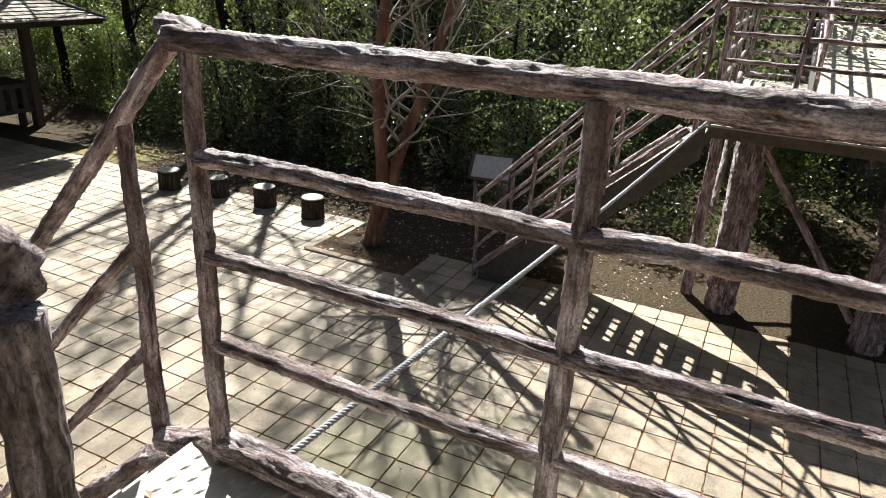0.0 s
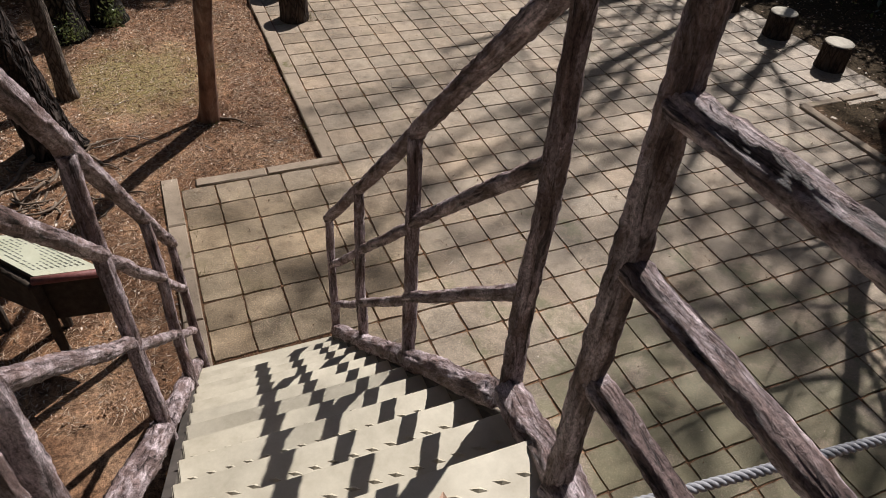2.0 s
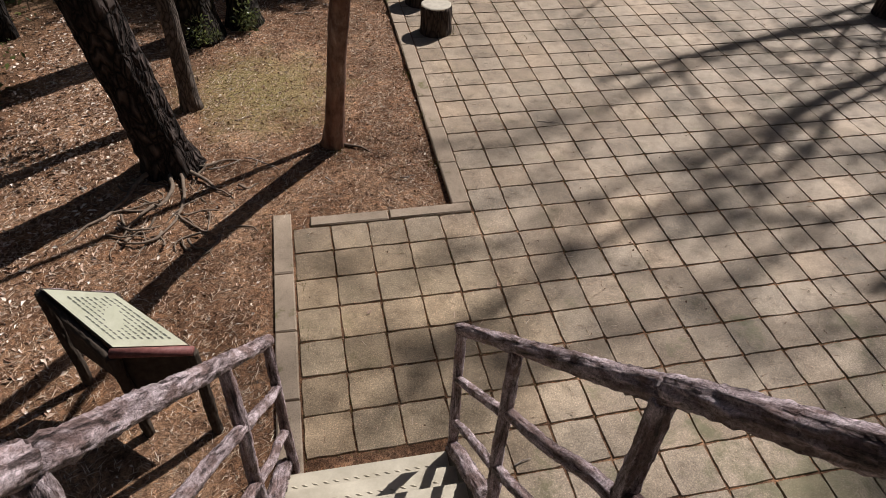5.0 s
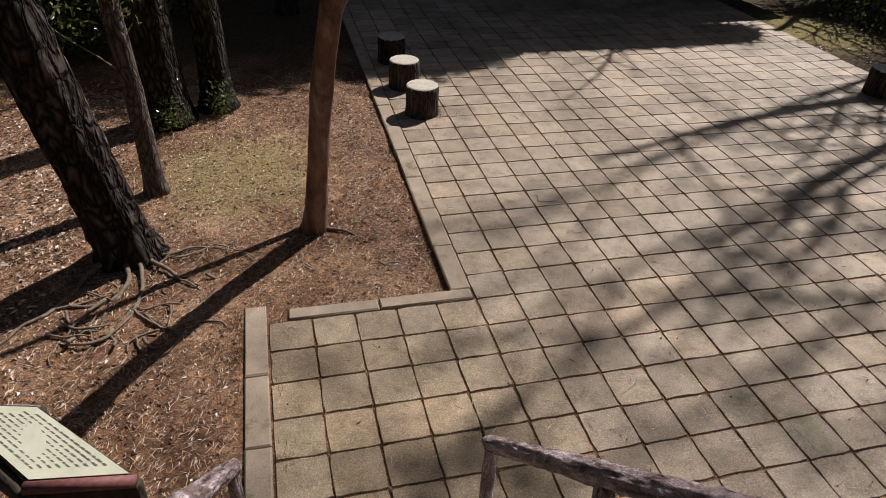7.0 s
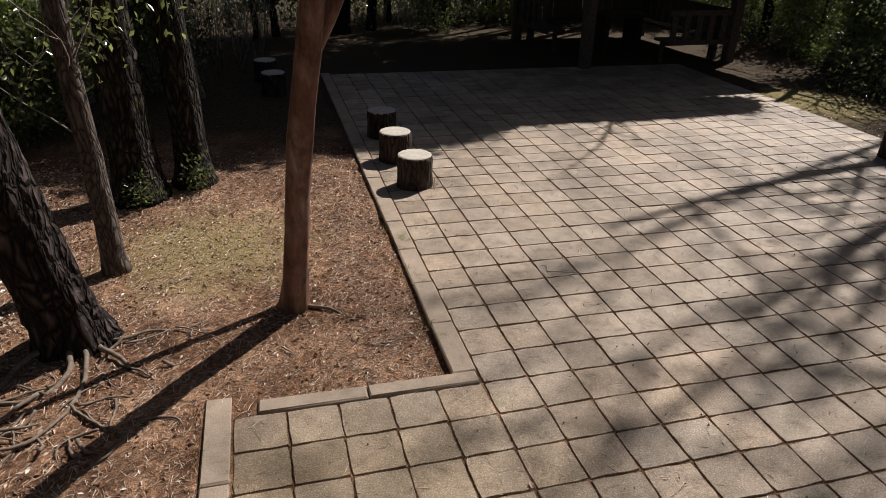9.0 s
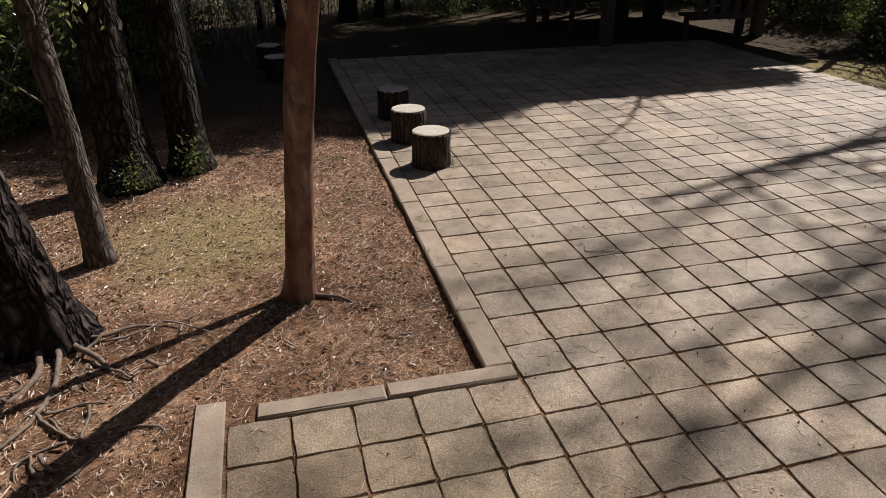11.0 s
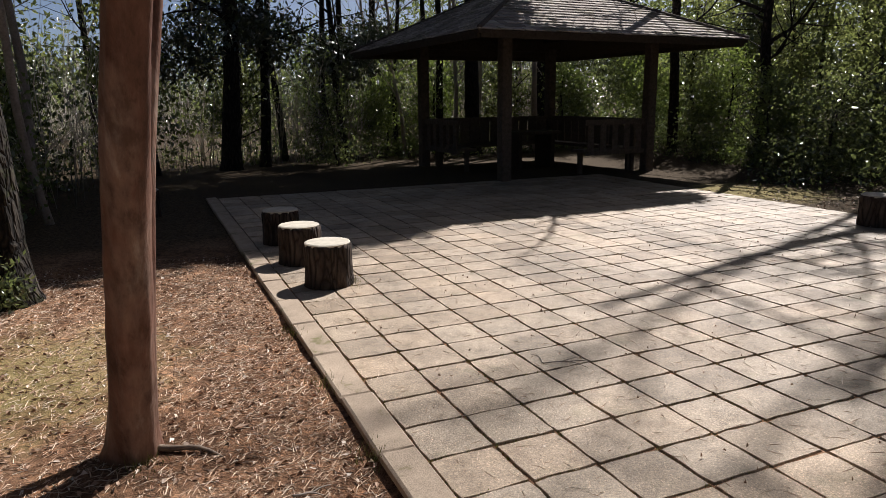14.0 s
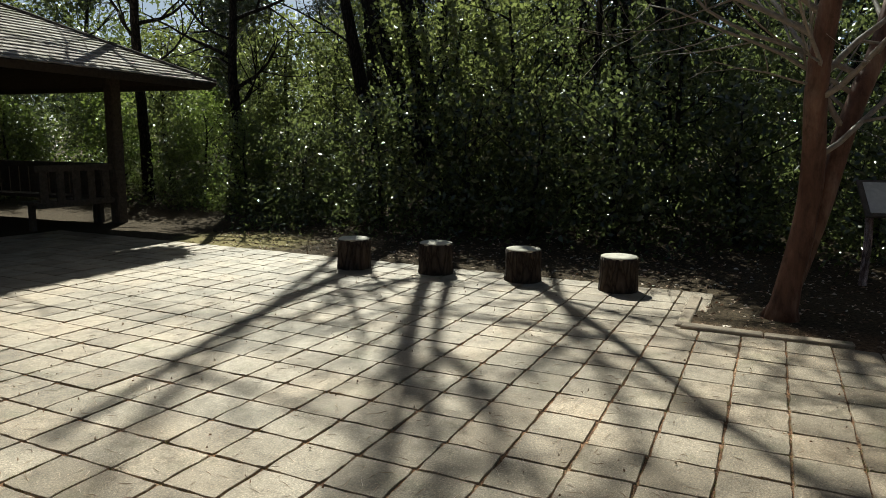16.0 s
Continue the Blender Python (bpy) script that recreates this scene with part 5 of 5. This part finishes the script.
stand(74, 6, (10.5, 13.5, -4.0, 7.0), (6, 8), BARK, "thin dark trunk among the evergreens")


def ground_cover(seed, n, areas):
    """Ivy and low seedlings that hide the soil under the trees."""
    rng = np.random.default_rng(seed)
    pts = []
    for x0, x1, y0, y1, share, tall in areas:
        m = int(n * share)
        k = max(8, m // 60)
        cx, cy = rng.uniform(x0, x1, k), rng.uniform(y0, y1, k)
        ch = rng.uniform(0.3, 1.0, k) * tall
        i = rng.integers(0, k, m)
        x, y = cx[i] + rng.normal(size=m) * 0.28, cy[i] + rng.normal(size=m) * 0.28
        keep = (x > 9.3) | (y > 13.6) | (x < -4.2) | ((x > 7.6) & (y < 7.0))
        x, y, i = x[keep], y[keep], i[keep]
        z = np.array([ground_height(a, b) for a, b in zip(x, y)]) + rng.uniform(0.0, 1.0, len(x)) ** 1.3 * ch[i]
        pts.append(np.column_stack([x, y, z]))
    ob = put("undergrowth", leaf_mesh("undergrowth", np.concatenate(pts), 0.085, LEAF, rng))
    tagged(ob, "low glossy undergrowth under the trees", "undergrowth", kind="stuff")


ground_cover(9, 60000, [(8.6, 14.5, -8.0, 9.0, 0.45, 0.9), (8.4, 12.0, 5.5, 12.5, 0.2, 0.9), (-8.0, 14.0, 12.0, 18.0, 0.3, 0.6), (-10.0, -4.6, 2.0, 12.0, 0.2, 0.5)])


def dry_brush(seed, n, areas):
    """Leafless pale stems standing thick behind the clearing."""
    rr = random.Random(seed)
    v, f = [], []
    for k in range(n):
        x0, x1, y0, y1 = rr.choice(areas)
        x, y = rr.uniform(x0, x1), rr.uniform(y0, y1)
        z, tall = ground_height(x, y), rr.uniform(0.8, 3.6)
        lx, ly = rr.gauss(0, 0.5), rr.gauss(0, 0.5)
        pts = [(x + lx * u * u + rr.gauss(0, 0.04), y + ly * u * u + rr.gauss(0, 0.04), z - 0.03 + tall * u) for u in (0, 0.3, 0.6, 1.0)]
        r = rr.uniform(0.004, 0.012)
        tube(pts, [r, r * 0.85, r * 0.6, r * 0.2], 3, verts=v, faces=f)
        for j in range(3):
            p = pts[rr.choice((1, 2))]
            a, ln = rr.uniform(0, 6.28), rr.uniform(0.2, 0.8)
            tube([p, (p[0] + math.cos(a) * ln * 0.4, p[1] + math.sin(a) * ln * 0.4, p[2] + ln * 0.4), (p[0] + math.cos(a) * ln * 0.6, p[1] + math.sin(a) * ln * 0.6, p[2] + ln)], [r * 0.6, r * 0.45, r * 0.15], 3, verts=v, faces=f)
    ob = put("dry_brush", mesh_of("dry_brush", v, f, BRUSH, True))
    tagged(ob, "pale leafless brush standing thick behind the clearing", "brush", kind="stuff")


dry_brush(8, 1500, [(-9.5, -4.0, 4.5, 9.0), (-9.0, -1.0, 9.0, 14.5), (-4.0, 4.0, 14.2, 17.0), (4.0, 11.0, 15.5, 18.0)])


def far_woods():
    rng = np.random.default_rng(5)
    pts = []
    for i in range(420):
        a = rng.uniform(0, 2 * math.pi)
        d = rng.uniform(24, 42)
        x, y = 3 + math.cos(a) * d, 3 + math.sin(a) * d
        h = rng.uniform(1.0, 3.4) + (d - 24) * 0.16 + (2.5 if math.cos(a) > 0.3 else 0.0)
        # raised on the unseen south and west sides to block low skylight
        if math.sin(a) < -0.25 or math.cos(a) < -0.5:
            h += 9.0
        m = 700
        pts.append(rng.normal(size=(m, 3)) * (1.7, 1.7, h * 0.3) + (x, y, h * 0.55))
    ob = put("far_woods", leaf_mesh("far_woods", np.concatenate(pts), 0.3, LEAF, rng))
    tagged(ob, "distant mixed woodland round the clearing", "woods", kind="stuff")


far_woods()

# ---- paving, kerbs and litter ----


def block_mesh(name, w, d, h, mat, cham=0.007, wob=0.0, seed=0):
    """A slab with chamfered top edges, its top at z = 0."""
    rr = random.Random(seed)
    a, b = w / 2, d / 2
    v = []
    for x, y, z in [(-a, -b, -h), (a, -b, -h), (a, b, -h), (-a, b, -h), (-a, -b, -cham), (a, -b, -cham), (a, b, -cham), (-a, b, -cham), (-a + cham, -b + cham, 0), (a - cham, -b + cham, 0), (a - cham, b - cham, 0), (-a + cham, b - cham, 0)]:
        v.append((x + rr.uniform(-wob, wob), y + rr.uniform(-wob, wob), z))
    f = [(8, 9, 10, 11)]
    for k in range(4):
        n = (k + 1) % 4
        f += [(4 + k, 4 + n, 8 + n, 8 + k), (k, n, 4 + n, 4 + k)]
    return mesh_of(name, v, f, mat)


def paver_mesh(name, w, h, mat, seed):
    """A worn square paver: broken outline, rounded arrises, top near z = 0."""
    rr = random.Random(seed)
    a, ring = w / 2, []
    for k in range(4):
        c, s = math.cos(k * math.pi / 2), math.sin(k * math.pi / 2)
        for u in (-0.94, -0.45, 0.1, 0.55):
            x, y = u * a, -a + rr.uniform(-0.0016, 0.006)
            ring.append((x * c - y * s, x * s + y * c))
    n = len(ring)
    v = [(x * 0.978, y * 0.978, rr.uniform(-0.0015, 0.001)) for x, y in ring] + [(x, y, -0.006 - rr.uniform(0, 0.003)) for x, y in ring] + [(x, y, -h) for x, y in ring[::2]]
    f = [tuple(range(n))]
    for k in range(n):
        m = (k + 1) % n
        f.append((n + k, n + m, m, k))
    for k in range(0, n, 2):
        m, q = (k + 1) % n, (k + 2) % n
        f.append((2 * n + k // 2, 2 * n + (q // 2) % (n // 2), n + q, n + m, n + k))
    return mesh_of(name, v, f, mat)


def fill(me_v, me_f, src, m):
    n = len(me_v)
    me_v.extend(tuple(m @ v.co) for v in src.vertices)
    me_f.extend(tuple(n + i for i in p.vertices) for p in src.polygons)


def paving():
    rr = random.Random(17)
    pv = thing("pavement", "square of worn grey-brown concrete pavers with mossy joints", "pavement", kind="structure")
    kinds = [paver_mesh("paver", TILE - 0.0048, 0.04, PAVER, k) for k in range(16)]
    rest_v, rest_f = [], []
    for i in range(-5, 23):
        for j in range(-27, 30):
            x, y = (i + 0.5) * TILE, (j + 0.5) * TILE
            if not paved(x, y) or (i < -2 and y < -2.1):
                continue
            m = Matrix.Translation((x + rr.uniform(-0.002, 0.002), y + rr.uniform(-0.002, 0.002), rr.uniform(-0.003, 0.001)))
            m = m @ Euler((rr.uniform(-0.006, 0.006), rr.uniform(-0.006, 0.006), rr.uniform(-0.009, 0.009))).to_matrix().to_4x4()
            k = rr.choice(kinds)
            if -5 <= i < 7 and -8 <= j < 14 and (i >= 0 or j < 0):
                ob = put("paver", k, pv)
                ob.matrix_local = m
            else:
                fill(rest_v, rest_f, k, m)
    field = put("paver_field", mesh_of("paver_field", rest_v, rest_f, PAVERS), pv)
    tagged(field, kind="stuff")


def kerbs():
    rr = random.Random(23)
    kb = thing("kerb", "edging of mossy concrete kerb stones round the soil bed", "kerb", kind="structure")

    def stone(x, y, w, d, top=0.0):
        ob = put("kerb_stone", block_mesh("kerb_stone", w, d, 0.12, KERB, 0.009, 0.003, int(x * 100 + y * 10)), kb)
        ob.matrix_local = pose(x, y, top + rr.uniform(-0.004, 0.004), rr.uniform(-0.5, 0.5), rr.uniform(-0.5, 0.5), rr.uniform(-0.4, 0.4))

    for y0, y1 in ((-2.2, -1.68), (-1.67, -1.10), (-1.09, -0.52), (-0.51, 0.19)):
        stone(-1.585, (y0 + y1) / 2, 0.15, y1 - y0, 0.015)
    for x0, x1 in ((-1.36, -0.72), (-0.71, -0.02)):
        stone((x0 + x1) / 2, 0.06, x1 - x0, 0.115, 0.015)
    y = 0.125
    while y < 8.8:
        stone(-0.085, y + 0.3, 0.16, 0.592, 0.006)
        y += 0.6
    for k in range(2):
        stone(5.47, -0.75 - 0.6 * k, 0.12, 0.59, 0.02)
    for k in range(2):
        stone(5.75 + 0.6 * k, -0.46, 0.59, 0.1, 0.02)


paving()
kerbs()


def on_soil(rng, n, box):
    pts = []
    while len(pts) < n:
        x, y = rng.uniform(box[0], box[1]), rng.uniform(box[2], box[3])
        if paved(x, y) or (-1.68 < x < -1.48 and -2.3 < y < 0.2) or (-0.18 < x < 0.02 and y > -0.02) or (-1.38 < x < 0 and 0 <= y < 0.13):
            continue
        pts.append((x, y))
    return pts


def litter():
    rng = random.Random(29)
    v, f = [], []

    def needle(x, y, z, ln, w):
        a = rng.uniform(0, 6.28)
        bend = rng.uniform(-0.22, 0.22)
        c, s = math.cos(a), math.sin(a)
        n = len(v)
        p0, p1 = (x, y), (x + c * ln * 0.5, y + s * ln * 0.5)
        p2 = (p1[0] + math.cos(a + bend) * ln * 0.5, p1[1] + math.sin(a + bend) * ln * 0.5)
        z1 = z + rng.uniform(0.002, 0.009)
        v.extend([(p0[0] - s * w, p0[1] + c * w, z), (p0[0] + s * w, p0[1] - c * w, z), (p1[0] + s * w, p1[1] - c * w, z1 - 0.002), (p1[0], p1[1], z1 + w * 0.4), (p1[0] - s * w, p1[1] + c * w, z1 - 0.002), (p2[0], p2[1], z + rng.uniform(0, 0.012))])
        f.extend([(n, n + 1, n + 2, n + 3), (n, n + 3, n + 4), (n + 2, n + 5, n + 3), (n + 3, n + 5, n + 4)])

    for x, y in on_soil(rng, 32000, (-4.0, 0.0, -2.4, 4.6)):
        needle(x, y, ground_height(x, y) + 0.001, rng.uniform(0.015, 0.085), rng.uniform(0.0008, 0.0024))
    for x, y in on_soil(rng, 2600, (-0.75, -0.16, 0.1, 4.0)):
        needle(x, y, ground_height(x, y) + 0.001, rng.uniform(0.03, 0.09), rng.uniform(0.001, 0.0025))
    for k in range(2600):
        x, y = rng.uniform(-1.4, 5.5), rng.uniform(-2.2, 4.5)
        if paved(x, y):
            needle(x, y, 0.001, rng.uniform(0.03, 0.09), rng.uniform(0.0007, 0.0016))
    ob = put("fallen_needles", mesh_of("fallen_needles", v, f, NEEDLE))
    tagged(ob, "dry brown pine needles scattered on soil and pavers", "litter", kind="stuff")
    v, f = [], []
    spots = [(x, y, ground_height(x, y)) for x, y in on_soil(rng, 8500, (-4.2, -0.16, -2.4, 5.0))] + [(x, y, ground_height(x, y)) for x, y in on_soil(rng, 2000, (-4.2, -2.0, -1.0, 3.0))]
    spots += [(x, y, ground_height(x, y)) for x, y in on_soil(rng, 3500, (-6.0, -2.7, 0.8, 4.6))]
    spots += [(-0.2 - abs(rng.gauss(0, 0.09)), rng.uniform(0.6, 4.6), -0.03) for k in range(260)]
    spots += [(x, y, ground_height(x, y)) for x, y in on_soil(rng, 3500, (5.5, 9.5, -5.5, 6.5))]
    chips = [(rng.uniform(-1.45, 6.5), rng.uniform(-4.5, 5.5)) for k in range(1500)]
    spots += [(x, y, 0.002) for x, y in chips if paved(x, y)]
    for x, y, z in spots:
        a, ln = rng.uniform(0, 6.28), rng.uniform(0.012, 0.04) * (0.5 if z == 0.002 else 1.6 if x < -3.0 or x > 5 else 1.0)
        w = ln * rng.uniform(0.3, 0.5)
        c, s = math.cos(a), math.sin(a)
        n = len(v)
        lift = rng.uniform(0.004, 0.022)
        pts = [(0, 0, 0.002), (ln * 0.5, w * 0.5, lift), (ln, 0, 0.004), (ln * 0.5, -w * 0.5, lift * rng.random()), (ln * 0.5, 0, 0.003)]
        v.extend([(x + px * c - py * s, y + px * s + py * c, z + pz) for px, py, pz in pts])
        f.extend([(n, n + 4, n + 1), (n + 4, n + 2, n + 1), (n, n + 3, n + 4), (n + 3, n + 2, n + 4)])
    ob = put("fallen_leaves", mesh_of("fallen_leaves", v, f, DRYLEAF))
    tagged(ob, "curled dry leaves lying on the soil", "litter", kind="stuff")
    # tufts in the joints and along the kerbs
    v, f = [], []
    tufts = [(-0.19, 1.55), (-0.18, 2.4), (-0.19, 0.75), (-1.68, -0.3), (-1.7, 0.05), (-1.46, -0.6), (-1.46, -1.2), (-1.05, 1.05), (-1.02, 1.13), (-0.6, -2.5), (-0.58, -2.8), (-0.55, -3.1), (-0.6, -3.4), (-0.62, -2.65), (0.5, 3.3), (0.52, 3.45)]
    for x, y in tufts:
        for k in range(46):
            px, py = x + rng.gauss(0, 0.035), y + rng.gauss(0, 0.06)
            a, h = rng.uniform(0, 6.28), rng.uniform(0.012, 0.05)
            n = len(v)
            v.extend([(px - 0.002, py, -0.02), (px + 0.002, py, -0.02), (px + math.cos(a) * h * 0.6, py + math.sin(a) * h * 0.6, h)])
            f.append((n, n + 1, n + 2))
    # longer dry grass at the foot of the stair kerb
    for x, y in ((-0.5, -2.75), (-0.46, -3.0), (-0.42, -3.2), (-0.5, -3.45), (-0.3, -3.1), (-0.2, -3.5)):
        for k in range(60):
            px, py = x + rng.gauss(0, 0.05), y + rng.gauss(0, 0.07)
            a, h = rng.uniform(0, 6.28), rng.uniform(0.03, 0.12)
            n = len(v)
            v.extend([(px - 0.0015, py, -0.01), (px + 0.0015, py, -0.01), (px + math.cos(a) * h * 0.8, py + math.sin(a) * h * 0.8, h * 0.7)])
            f.append((n, n + 1, n + 2))
    # moss in the open joints
    for k in range(14000):
        if rng.random() < 0.5:
            x, y = round(rng.uniform(-5, 16)) * TILE + rng.gauss(0, 0.006), rng.uniform(-2.2, 4.8)
        else:
            x, y = rng.uniform(-1.5, 4.5), round(rng.uniform(-7, 16)) * TILE + rng.gauss(0, 0.006)
        if not paved(x, y) or noise.noise(Vector((x * 1.7, y * 1.7, 4))) < -0.05:
            continue
        a, h = rng.uniform(0, 6.28), rng.uniform(0.002, 0.009)
        n = len(v)
        v.extend([(x - 0.004, y - 0.002, -0.012), (x + 0.004, y + 0.001, -0.012), (x + math.cos(a) * 0.006, y + math.sin(a) * 0.006, h)])
        f.append((n, n + 1, n + 2))
    ob = put("moss_tufts", mesh_of("moss_tufts", v, f, GRASS))
    tagged(ob, "small tufts of moss and grass along the joints", "moss", kind="stuff")


litter()


def stick(at, ang, ln, r, seed, forks=2):
    rng = random.Random(seed)
    v, f = [], []
    x, y = 0.0, 0.0
    pts = []
    for i in range(7):
        pts.append((x, y, r + 0.002 + rng.uniform(0, r)))
        ang += rng.uniform(-0.25, 0.25)
        x += math.cos(ang) * ln / 6
        y += math.sin(ang) * ln / 6
    tube(pts, [r * (1 - 0.1 * i) for i in range(7)], 6, verts=v, faces=f)
    for k in range(forks):
        p = pts[2 + k]
        a2 = ang + rng.choice((-1, 1)) * rng.uniform(0.5, 1.0)
        tube([p, (p[0] + math.cos(a2) * ln * 0.25, p[1] + math.sin(a2) * ln * 0.25, p[2] + 0.01), (p[0] + math.cos(a2 + 0.2) * ln * 0.42, p[1] + math.sin(a2 + 0.2) * ln * 0.42, p[2])], [r * 0.6, r * 0.5, r * 0.3], 5, verts=v, faces=f)
    ob = put("fallen_twig", mesh_of("fallen_twig", v, f, TWIG, True))
    ob.location = at
    tagged(ob, "short dry forked twig on the ground", "twig", "fallen twigs")


stick((0.95, 1.28, 0.0), -0.35, 0.3, 0.004, 1)
stick((0.95, 1.28, 0.0), 1.1, 0.16, 0.003, 2)
stick((-1.35, 4.1, 0.0), 0.1, 0.22, 0.008, 3, 0)
stick((-1.2, 0.65, 0.0), -0.6, 0.14, 0.007, 4, 0)
stick((-0.55, 0.55, 0.0), -0.3, 0.15, 0.006, 5, 1)
stick((-2.2, 0.9, 0.0), 0.2, 0.3, 0.008, 6, 0)
stick((-1.9, 1.05, 0.0), -0.2, 0.4, 0.007, 7, 1)
stick((-0.3, -2.35, 0.0), 0.1, 0.12, 0.006, 8, 0)
stick((-2.0, 1.7, 0.0), 0.4, 0.25, 0.005, 9, 0)
for k, (x, y) in enumerate(((-0.68, 1.21), (-1.02, -1.02), (-0.02, -0.9), (-1.5, -0.95))):
    v = [(0, 0, 0.003), (0.03, 0.014, 0.012), (0.06, 0, 0.005), (0.03, -0.014, 0.01)]
    ob = put("fallen_leaf", mesh_of("fallen_leaf", v, [(0, 3, 2), (0, 2, 1)], DRYLEAF))
    ob.matrix_basis = pose(x, y, 0.0, 0, 0, 40 * k)
    tagged(ob, "single pale dry leaf on the ground", "leaf", "single leaves")
for k, (x, y) in enumerate(((-1.32, -4.95), (-1.02, -4.82))):
    v = [(0, 0, 0.003), (0.02, 0.012, 0.016), (0.045, 0, 0.006), (0.02, -0.012, 0.012)]
    ob = put("fallen_leaf", mesh_of("fallen_leaf", v, [(0, 3, 2), (0, 2, 1)], DRYLEAF))
    ob.matrix_basis = pose(x, y, DECK_Z + 0.003, 0, 0, 70 * k)
    tagged(ob, "single curled dry leaf on the steel deck", "leaf", "single leaves")
